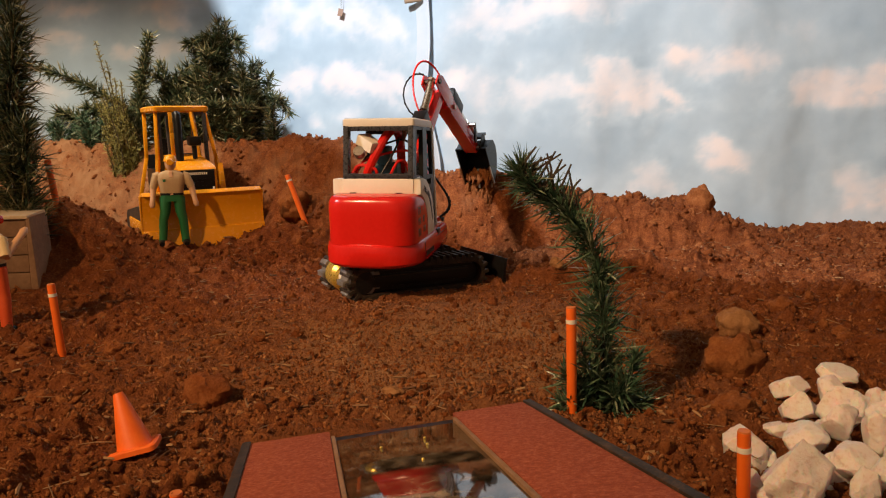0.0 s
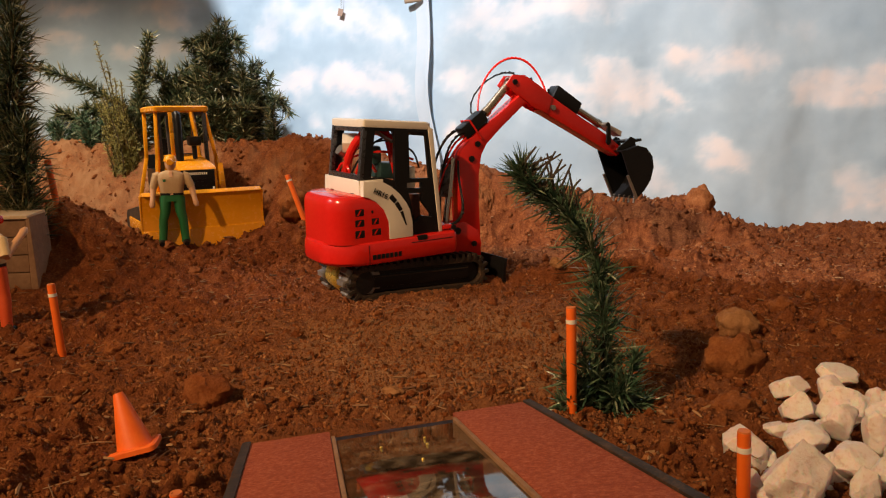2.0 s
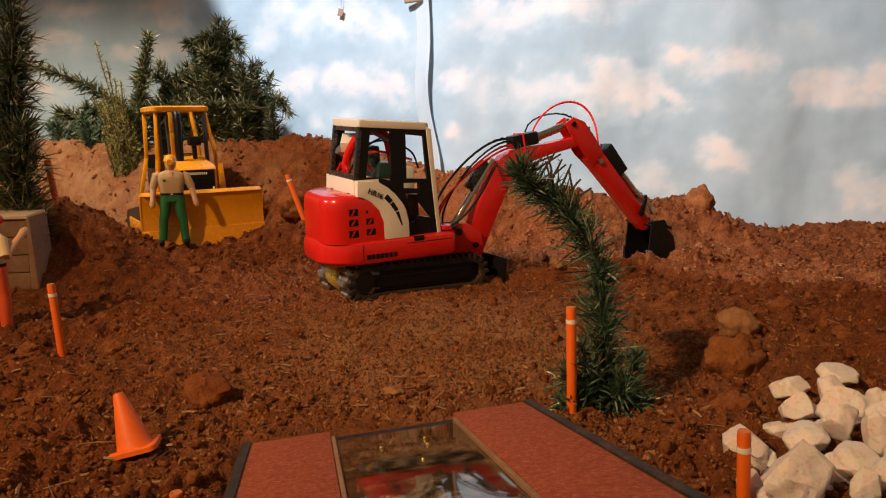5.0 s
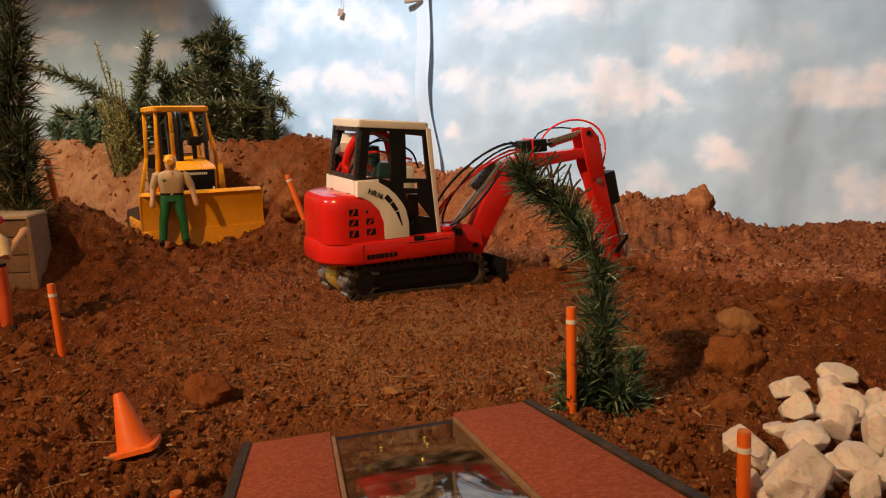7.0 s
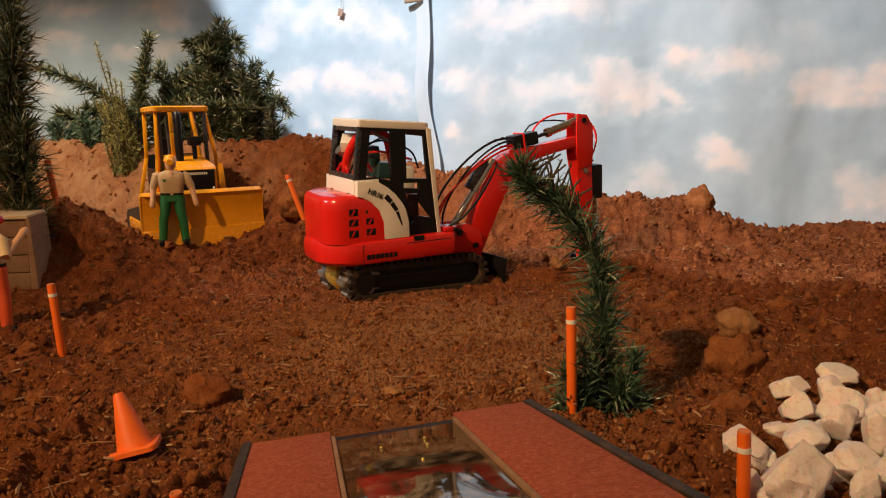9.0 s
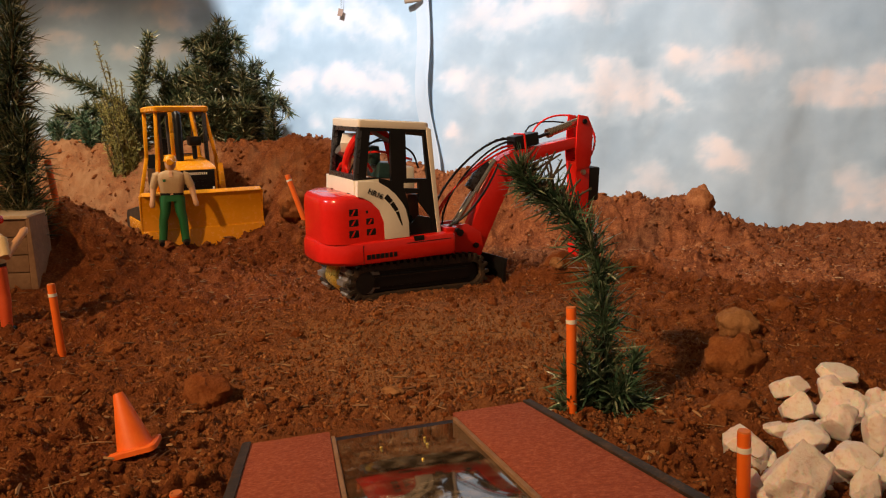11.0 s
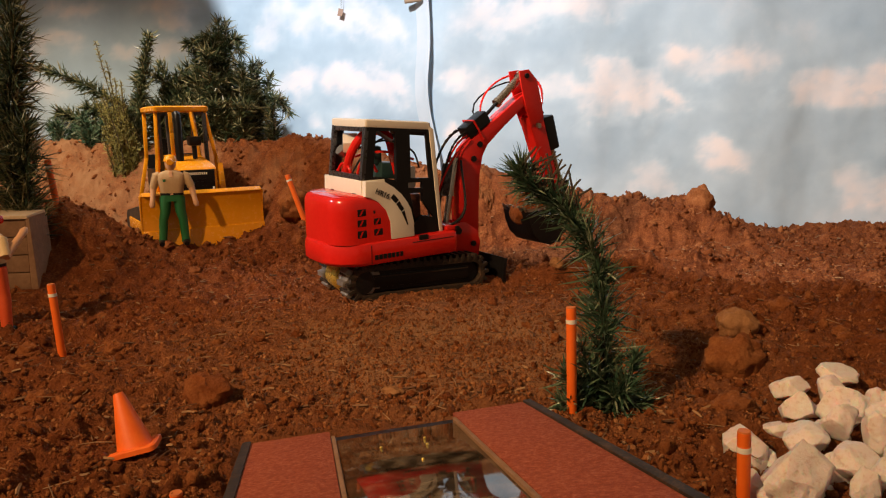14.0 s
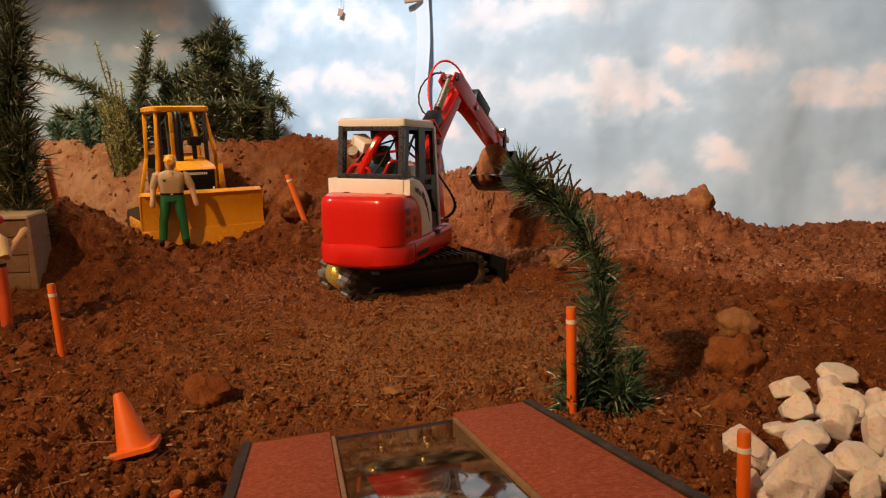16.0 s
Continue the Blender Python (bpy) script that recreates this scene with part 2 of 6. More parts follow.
def height(x, y, fine=True):
    x, y = np.asarray(x, float), np.asarray(y, float)
    wob = fbm(x, y, 0.12, 3, 3)
    top = np.interp(x + 0.05 * wob, RIDGE_X, RIDGE_Z) - np.interp(x, [-0.36, -0.26, 0.10, 0.30], [0.002, 0.007, 0.009, 0.013])
    y_top = np.interp(x, [-0.7, -0.35, -0.1, 0.5], [1.42, 1.36, 1.22, 1.20])
    y_foot = np.interp(x, [-0.7, -0.3, -0.15, 0.1, 0.4, 0.7], [1.14, 1.17, 1.07, 1.09, 1.06, 0.98]) + 0.06 * wob
    z = top * smooth01((y - y_foot) / (y_top - y_foot)) ** 0.9
    z = z - 0.03 * smooth01((y - y_top - 0.03) / 0.15)
    z = z + bump_at(x, y, -0.34, 1.08, 0.22, 0.13, 0.018)
    z = z + bump_at(x, y, -0.245, 1.075, 0.05, 0.035, 0.022)
    z = z - bump_at(x, y, 0.092, 0.456, 0.035, 0.022, 0.009)
    z = z + bump_at(x, y, -0.205, 1.085, 0.05, 0.03, 0.013)
    z = z + bump_at(x, y, -0.60, 0.96, 0.15, 0.10, 0.105) + bump_at(x, y, -0.47, 0.93, 0.07, 0.06, 0.03)
    z = z + bump_at(x, y, 0.31, 0.60, 0.09, 0.08, 0.012) + bump_at(x, y, 0.50, 0.75, 0.2, 0.15, 0.012)
    z = z + bump_at(x, y, -0.33, 0.42, 0.10, 0.10, 0.008) - bump_at(x, y, -0.42, 0.78, 0.06, 0.05, 0.012)
    # the trench that the machine digs, with a thrown-up rim on its near side
    ax, ay, bx, by = TRENCH
    k = np.clip(((x - ax) * (bx - ax) + (y - ay) * (by - ay)) / ((bx - ax) ** 2 + (by - ay) ** 2), 0, 1)
    off = np.hypot(x - ax - k * (bx - ax), y - ay - k * (by - ay)) + 0.012 * wob
    near_side = smooth01(((x - ax) * (by - ay) - (y - ay) * (bx - ax)) / 0.006 + 0.5)
    z = z - 0.062 * smooth01((0.058 - off) / 0.034) + 0.017 * near_side * np.exp(-((off - 0.066) / 0.017) ** 2)
    z = z + (0.055 * fbm(x, y, 0.085, 3, 81) - bump_at(x, y, 0.27, 1.10, 0.06, 0.05, 0.020)) * smooth01((y - y_foot + 0.04) / 0.08) * smooth01((y_top - 0.015 - y) / 0.05)
    # the packed floor round the machine stays level
    flat = np.exp(-((x + 0.05) / 0.16) ** 4 - ((y - 0.84) / 0.10) ** 4)
    z = z + fbm(x, y, 0.20, 3, 11) * 0.022 * (1 - 0.85 * flat)
    if fine:
        z_flat = np.exp(-((x + 0.1765) / 0.024) ** 4 - ((y - 0.401) / 0.022) ** 4)
        near = (1 - z_flat) * (1 - 0.8 * np.exp(-((x + 0.03) / 0.24) ** 4 - ((y - 0.64) / 0.20) ** 4))
        z = z + fbm(x, y, 0.040, 4, 21, 0.6) * 0.025 * near * (1 - 0.6 * flat)
        z = z + fbm(x, y, 0.030, 4, 26, 0.66) * 0.016 * smooth01((y - 1.02) / 0.12)
        lump = np.maximum(0, fbm(x, y, 0.016, 2, 31) - 0.02) + 0.7 * np.maximum(0, fbm(x, y, 0.009, 2, 36) - 0.05)
        z = z + lump * 0.022 * near
        z = z + fbm(x, y, 0.011, 3, 46, 0.6) * 0.0065 + fbm(x, y, 0.005, 3, 41, 0.7) * 0.0056
        z = z + np.abs(fbm(x, y, 0.0028, 2, 51)) * 0.0024
    flush = -0.0007 + (0.113 * (x + 0.1143) - 0.1765 * (y - 0.4092))
    a = (x + 0.1143) * 0.979 + (y - 0.4092) * 0.205
    b = (y - 0.4092) * 0.979 - (x + 0.1143) * 0.190
    out = np.hypot(np.maximum(0, np.maximum(-0.004 - a, a - 0.1755)), np.maximum(0, b - 0.001))
    return np.minimum(z, flush - 0.004 + 0.8 * out)


def on_board(x, y, margin=0.006):
    """True over the board at the front, which lies in a hollow."""
    a = (x + 0.1143) * 0.979 + (y - 0.4092) * 0.205
    b = (y - 0.4092) * 0.979 - (x + 0.1143) * 0.190
    return (a > -0.006 - margin) & (a < 0.178 + margin) & (b < 0.001 + margin)


def ground_z(x, y):
    return float(height(np.array([x]), np.array([y]))[0])


def make_ground():
    cols, rows = 900, 640
    ang = np.tan(np.radians(np.linspace(-52, 52, cols)))
    dist = 0.16 * (1.95 / 0.16) ** np.linspace(0, 1, rows)
    yy, aa = np.meshgrid(dist, ang, indexing="ij")
    xx = yy * aa * 0.92
    zz = height(xx, yy)
    co = np.stack([xx, yy, zz], -1).reshape(-1, 3)
    i = np.arange(rows * cols).reshape(rows, cols)
    q = np.stack([i[:-1, :-1], i[:-1, 1:], i[1:, 1:], i[1:, :-1]], -1).reshape(-1, 4)
    me = bpy.data.meshes.new("ground")
    me.from_pydata(co, [], q)
    # Lamp light on the left bank, painted into the soil colour as a paler patch.
    lit_dry = smooth01((-0.36 - xx + 0.25 * fbm(xx, yy, 0.09, 4, 61)) / 0.14) * smooth01((yy - 1.13 + 0.2 * fbm(xx, yy, 0.07, 4, 66)) / 0.08) * (0.55 + 0.7 * fbm(xx, yy, 0.015, 4, 71, 0.7))
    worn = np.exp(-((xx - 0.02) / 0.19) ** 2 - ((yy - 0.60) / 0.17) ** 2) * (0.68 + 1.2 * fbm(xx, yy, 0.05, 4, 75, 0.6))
    lit_dry = np.maximum(1.1 * lit_dry * (0.55 + 2.2 * np.clip(fbm(xx, yy, 0.03, 4, 73, 0.7) + 0.1, 0, 0.3)), np.clip(worn, 0, 0.75))
    # Cool lamp light along the bank tops, also put into the colour as tan.
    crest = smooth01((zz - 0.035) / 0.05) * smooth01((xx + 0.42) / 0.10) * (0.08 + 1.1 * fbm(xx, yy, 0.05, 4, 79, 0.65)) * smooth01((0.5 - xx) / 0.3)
    lit_dry = np.maximum(lit_dry, np.clip(crest, 0, 0.6))
    me.attributes.new("lit_dry", "FLOAT", "POINT").data.foreach_set("value", np.clip(lit_dry, 0, 1).reshape(-1).astype(np.float32))
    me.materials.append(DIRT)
    me.shade_smooth()
    tagged(new("ground", me), "loose reddish-brown soil with banks and a dug pit", "soil", kind="structure")
    # the table and room floor below and behind
    bm = bm_new()
    box(bm, -3.0, 3.0, -3.0, 3.0, -0.12, -0.10)
    tagged(part("floor", bm, WOOD), "plain wooden floor under the soil", "floor", kind="structure")


make_ground()


# ---- the printed sky sheet hung behind ----
LEFT_CLOUDS = [(-0.319, 0.423, 0.054, 0.017, 0.9), (-0.133, 0.443, 0.055, 0.018, 0.8), (-0.112, 0.405, 0.039, 0.021, 0.9), (-0.384, 0.362, 0.065, 0.021, 0.9), (-0.233, 0.346, 0.046, 0.026, 0.8), (-0.139, 0.346, 0.037, 0.022, 0.7), (-0.392, 0.264, 0.042, 0.021, 0.7), (-0.444, 0.418, 0.035, 0.017, 0.6)]
MIDDLE_CLOUDS = [(0.073, 0.381, 0.031, 0.034, 0.7), (0.134, 0.42, 0.08, 0.034, 0.7), (0.278, 0.419, 0.067, 0.039, 0.8), (0.17, 0.307, 0.026, 0.022, 0.7), (0.254, 0.286, 0.046, 0.031, 0.9), (0.343, 0.277, 0.061, 0.048, 0.9), (0.138, 0.278, 0.038, 0.034, 0.8), (0.258, 0.211, 0.031, 0.016, 0.6), (0.366, 0.38, 0.036, 0.036, 0.6), (0.187, 0.199, 0.019, 0.018, 0.6)]
RIGHT_CLOUDS = [(0.499, 0.293, 0.042, 0.029, 0.9), (0.693, 0.42, 0.11, 0.028, 0.9), (0.841, 0.257, 0.107, 0.054, 0.9), (0.639, 0.261, 0.083, 0.037, 0.6), (0.488, 0.172, 0.021, 0.018, 0.9), (0.945, 0.328, 0.03, 0.021, 1.0), (1.032, 0.312, 0.065, 0.032, 0.9), (1.215, 0.254, 0.092, 0.034, 0.9), (1.313, 0.268, 0.033, 0.038, 0.9), (1.021, 0.134, 0.046, 0.025, 1.0), (0.931, 0.248, 0.021, 0.017, 0.7), (0.898, 0.084, 0.041, 0.038, 0.7), (1.299, 0.067, 0.062, 0.035, 0.7), (0.556, 0.398, 0.065, 0.035, 0.6)]


def make_backdrop():
    ns, nz = 520, 200
    s = np.linspace(-1.5, 2.1, ns)
    z = np.linspace(-0.02, 1.0, nz)
    k = smooth01((s + 0.12) / 0.24)
    px = -0.46 + s * (0.93 * (1 - k) + 0.985 * k)
    py = 1.66 + s * (0.25 * (1 - k) - 0.17 * k) - 0.02 * np.exp(-(s / 0.12) ** 2)
    S, Z = np.meshgrid(s, z, indexing="ij")
    X, Y = np.repeat(px[:, None], nz, 1), np.repeat(py[:, None], nz, 1)
    Y = Y + fbm(S, Z * 0.45, 0.22, 3, 5) * 0.035 + 0.006 * np.sin(S * 22 + 2 * Z) + fbm(S, Z * 0.7, 0.07, 3, 8) * 0.007
    cloud = fbm(S, Z * 1.3, 0.16, 5, 77, 0.6) * 0.75
    for cx, cz, rx, rz, w in LEFT_CLOUDS + MIDDLE_CLOUDS + RIGHT_CLOUDS:
        e = ((S - cx) / rx + 2.1 * fbm(S, Z, 0.045, 5, 91, 0.62)) ** 2 + ((Z - cz) / rz + 2.3 * fbm(S, Z, 0.04, 5, 95, 0.62)) ** 2
        cloud = cloud + 0.62 * w * np.exp(-0.9 * e ** 1.3)
    me = bpy.data.meshes.new("backdrop")
    co = np.stack([X, Y, Z], -1).reshape(-1, 3)
    i = np.arange(ns * nz).reshape(ns, nz)
    q = np.stack([i[:-1, :-1], i[1:, :-1], i[1:, 1:], i[:-1, 1:]], -1).reshape(-1, 4)
    me.from_pydata(co, [], q)
    at = me.attributes.new("cloud", "FLOAT", "POINT")
    at.data.foreach_set("value", cloud.reshape(-1).astype(np.float32))
    m, nt, b = material("printed_sky", 0.75, 0, 0.2)
    a = nt.nodes.new("ShaderNodeAttribute")
    a.attribute_name = "cloud"
    n = noise_tex(nt, 9, 8, 0.65)
    ma = nt.nodes.new("ShaderNodeMath")
    ma.operation = "MULTIPLY_ADD"
    nt.links.new(n.outputs["Fac"], ma.inputs[0])
    ma.inputs[1].default_value = 0.55
    nt.links.new(a.outputs["Fac"], ma.inputs[2])
    r = ramp(nt, [(0.10, (0.40, 0.53, 0.64)), (0.40, (0.51, 0.64, 0.74)), (0.64, (0.68, 0.74, 0.81)), (0.86, (0.84, 0.81, 0.83)), (1.0, (0.88, 0.83, 0.83))])
    nt.links.new(ma.outputs[0], r.inputs[0])
    nt.links.new(r.outputs[0], b.inputs["Base Color"])
    me.materials.append(m)
    me.shade_smooth()
    ob = tagged(new("backdrop", me), "hanging paper sheet printed with a pale cloudy sky", "backdrop", kind="structure")
    so = ob.modifiers.new("thick", "SOLIDIFY")
    so.thickness = 0.002


make_backdrop()

# ---- the toy excavator ----
SWING = [(0, 12.7), (0.55, 12.9), (1, 28.1), (1.5, 51.3), (2, 57.3), (2.5, 61.4), (3, 62.0), (13.5, 62.0), (14, 55.6), (14.5, 43.9), (15, 27.9), (15.5, 21.7), (16, 21.7)]
BOOM = [(0, -3.7), (0.5, -3.7), (1, -4.3), (1.5, -5.0), (2, -1.7), (2.5, 3.5), (3, 8.1), (3.5, 12.2), (4, 16.8), (4.2, 18.6), (5.3, 26.9), (6.3, 30.2), (6.5, 30.4), (7, 30.6), (7.5, 29.7), (8, 28.0), (8.5, 25.7), (9, 25.0), (11.3, 25.5), (11.5, 25.0), (12, 20.3), (12.5, 15.3), (13, 9.9), (13.5, 4.3), (14, -0.1), (14.5, -2.5), (15, -3.4), (15.5, -4.5), (16, -4.6)]
STICK = [(0, -54.7), (0.5, -55.4), (1, -58.5), (1.5, -60.1), (2, -57.6), (2.5, -52.5), (3, -48.2), (3.5, -46.4), (4, -45.9), (4.2, -45.3), (5.3, -34.5), (6.3, -23.4), (6.5, -20.0), (7, -13.2), (7.5, -11.8), (8, -7.8), (8.5, -2.8), (9, -1.4), (11.3, 2.3), (11.5, 2.2), (12, 1.9), (12.5, 1.0), (13, -2.3), (13.5, -7.3), (14, -15.2), (14.5, -26.0), (15, -39.5), (15.5, -48.5), (16, -50.2)]
BUCKET = [(0, -24), (0.5, -22), (1, -15), (1.5, -11), (2, -12), (3, -6), (3.5, 0), (4.2, 4), (6.3, 45), (7, 55), (9, 62), (11.3, 70), (11.6, 76), (12.1, 96), (12.5, 104), (13, 106), (14, 104), (14.6, 98), (15, 90), (15.5, 80), (16, 74)]
# play of the boom's swing post: turn and sideways lean
POST_TURN = [(0, -7.2), (0.6, -7.2), (2, -5.2), (3.5, -2.6), (7, -2.2), (9, -0.6), (12.5, 1.4), (13.6, 0.4), (15, -5.0), (15.6, -8.2), (16, -8.2)]
POST_LEAN = [(0, -2.6), (3.5, -2.7), (7, -1.6), (12.5, 1.0), (15, -1.9), (16, -2.7)]


def eased(rows, t):
    """A smooth, non-overshooting value from rows of time and value."""
    ts, vs = [r[0] for r in rows], [r[1] for r in rows]
    i = max(0, min(len(ts) - 2, int(np.searchsorted(ts, t, side="right")) - 1))
    d = [(vs[j + 1] - vs[j]) / (ts[j + 1] - ts[j]) for j in range(len(ts) - 1)]

    def slope(j):
        if j == 0 or j == len(ts) - 1 or d[j - 1] * d[j] <= 0:
            return 0.0
        return 2 * d[j - 1] * d[j] / (d[j - 1] + d[j])
    h = ts[i + 1] - ts[i]
    u = (t - ts[i]) / h
    return ((1 + 2 * u) * (1 - u) ** 2 * vs[i] + u * (1 - u) ** 2 * h * slope(i) + u * u * (3 - 2 * u) * vs[i + 1] + u * u * (u - 1) * h * slope(i + 1))


BASE = (-0.0642, 0.8444)
CHASSIS = 61.0           # heading of the tracks, clockwise from +y
BOOM_FOOT = (0.1008, -0.0164, 0.0377)
ELBOW_END = (0.0918, 0.1758)
STICK_TIP = (0.0115, -0.1555)
# the upper part sits a little askew on its turntable
LEAN = Matrix.Translation((0, 0, 0.037)) @ pose(0, 0, 0, 1.7, -2.25, 0) @ Matrix.Translation((0, 0, -0.037))


def turn_y(a):
    return pose(0, 0, 0, 0, a, 0)


def m_swing(t):
    return LEAN @ pose(0, 0, 0, 0, 0, CHASSIS - eased(SWING, t))


def m_post(t):
    """The swing post that carries the boom."""
    c = Matrix.Translation((0.080, -0.0164, 0.055))
    return m_swing(t) @ c @ pose(0, 0, 0, eased(POST_LEAN, t), 0, eased(POST_TURN, t)) @ c.inverted()


def m_boom(t):
    return m_post(t) @ Matrix.Translation(BOOM_FOOT) @ turn_y(eased(BOOM, t))


def m_stick(t):
    b = eased(BOOM, t)
    return m_boom(t) @ Matrix.Translation((ELBOW_END[0], 0, ELBOW_END[1])) @ turn_y(eased(STICK, t) - b)


def m_bucket(t):
    return m_stick(t) @ Matrix.Translation((STICK_TIP[0], 0, STICK_TIP[1])) @ turn_y(eased(BUCKET, t) - eased(STICK, t))


excavator = thing("excavator", pose(BASE[0], BASE[1], 0, 0, 0, 90 - CHASSIS), "red and cream toy excavator on black tracks, digging in the soil", "excavator")


def make_excavator():
    parts = {}
    YC, YH = -0.0055, -0.0068
    # lower skirt and hood
    bm = bm_new()
    loft(bm, [rounded(-0.088, 0.056, YC - 0.048, YC + 0.048, 0.036, 0.004, 0.0432), rounded(-0.0925, 0.0585, YC - 0.0520, YC + 0.0520, 0.038, 0.005, 0.0450),
              rounded(-0.0945, 0.0595, YC - 0.0535, YC + 0.0535, 0.038, 0.005, 0.0480), rounded(-0.0945, 0.0595, YC - 0.0535, YC + 0.0535, 0.038, 0.005, 0.0630),
              rounded(-0.0930, 0.0590, YC - 0.0522, YC + 0.0522, 0.037, 0.005, 0.0672), rounded(-0.0900, 0.0580, YC - 0.0495, YC + 0.0495, 0.035, 0.005, 0.0690)])
    parts["body"] = part("body", bm, RED, excavator, "glossy red lower body with a rounded rear")
    bm = bm_new()
    rings = []
    for z, xf, inset in ((0.0680, -0.004, 0.0), (0.080, -0.006, 0.0), (0.092, -0.010, 0.0), (0.103, -0.018, 0.0), (0.110, -0.026, 0.0004), (0.1145, -0.032, 0.0013), (0.1170, -0.037, 0.0030), (0.1184, -0.041, 0.0060)):
        rings.append(rounded(-0.0900 + inset, xf, YH - 0.0488 + inset, YH + 0.0488 - inset, 0.024, 0.004, z, 8))
    loft(bm, rings)
    parts["hood"] = hood = part("hood", bm, RED, excavator, "glossy red rounded rear hood")
    # openings in the side of the hood: flat black plates painted as their inner shade, with a red rib
    for x0, x1, z0, z1 in ((-0.0662, -0.0557, 0.0972, 0.1050), (-0.0666, -0.0557, 0.0862, 0.0940), (-0.0670, -0.0557, 0.0742, 0.0826),
                           (-0.0476, -0.0446, 0.0988, 0.1026), (-0.0475, -0.0385, 0.0868, 0.0940), (-0.0475, -0.0364, 0.0752, 0.0826)):
        for side in (-1, 1):
            ya, yb = sorted((YH + side * 0.0490, YH + side * 0.0470))
            bm = bm_new()
            box(bm, x0, x1, ya, yb, z0, z1, 0.0009)
            vent = part("vent", bm, BLACK, hood, "black plate for a shaded vent opening")
            if x1 - x0 > 0.005:
                bm = bm_new()
                y = YH + side * 0.04905
                prism(bm, [(x0 + 0.002, z0 + 0.0012), (x0 + 0.0042, z0 + 0.0012), (x0 + 0.0075, z1 - 0.0010), (x0 + 0.0058, z1 - 0.0010)], *sorted((y, y - side * 0.0005)))
                part("rib", bm, RED, hood)
    return parts


EX = make_excavator()


# one side of the cab in profile: x forward, z up
PANEL_OUT = [(-0.0553, 0.1334), (-0.0400, 0.1326), (-0.0310, 0.1305), (-0.0218, 0.1250), (-0.0126, 0.1171), (-0.0052, 0.1076), (-0.0008, 0.0996), (0.0024, 0.0852), (0.0026, 0.0690)]
PANEL_IN = [(-0.0268, 0.0690), (-0.0273, 0.0881), (-0.0322, 0.1012), (-0.0412, 0.1107), (-0.0502, 0.1157), (-0.0561, 0.1174)]
REAR_POST = [(-0.0540, 0.1335), (-0.0472, 0.1890), (-0.0350, 0.1890), (-0.0425, 0.1335)]
TOP_RAIL = [(-0.0472, 0.1850), (-0.0472, 0.1895), (0.0300, 0.1855), (0.0300, 0.1795)]
PANEL_SILL = [(-0.0545, 0.1330), (-0.0310, 0.1300), (-0.0120, 0.1165), (-0.0120, 0.1300), (-0.0300, 0.1352), (-0.0500, 0.1365)]
DOOR_POST = [(-0.0125, 0.1870), (0.0046, 0.1860), (0.0043, 0.1317), (0.0008, 0.1269), (0.0006, 0.1211), (0.0035, 0.1120), (0.0060, 0.1000), (0.0065, 0.0690), (0.0022, 0.0690), (0.0020, 0.0852), (-0.0012, 0.0996), (-0.0056, 0.1076), (-0.0130, 0.1165), (-0.0137, 0.1310)]
DOOR_RAIL = [(0.0040, 0.1317), (0.0300, 0.1299), (0.0303, 0.1256), (0.0004, 0.1271)]
LOW_RAIL = [(0.0004, 0.1213), (0.0198, 0.1197), (0.0196, 0.1145), (0.0030, 0.1155)]
LOCK_PANEL = [(0.0193, 0.1290), (0.0310, 0.1290), (0.0385, 0.0690), (0.0333, 0.0690), (0.0333, 0.0865), (0.0190, 0.1055)]
DOOR_FOOT = [(0.0060, 0.0690), (0.0060, 0.0800), (0.0185, 0.0895), (0.0335, 0.0862), (0.0380, 0.0690)]
FRONT_EDGE = [(0.0254, 0.1840), (0.0298, 0.1845), (0.0405, 0.0690), (0.0345, 0.0690), (0.0297, 0.1299)]
CREAM_POST = [(0.0285, 0.1870), (0.0350, 0.1830), (0.0448, 0.0688), (0.0402, 0.0688)]


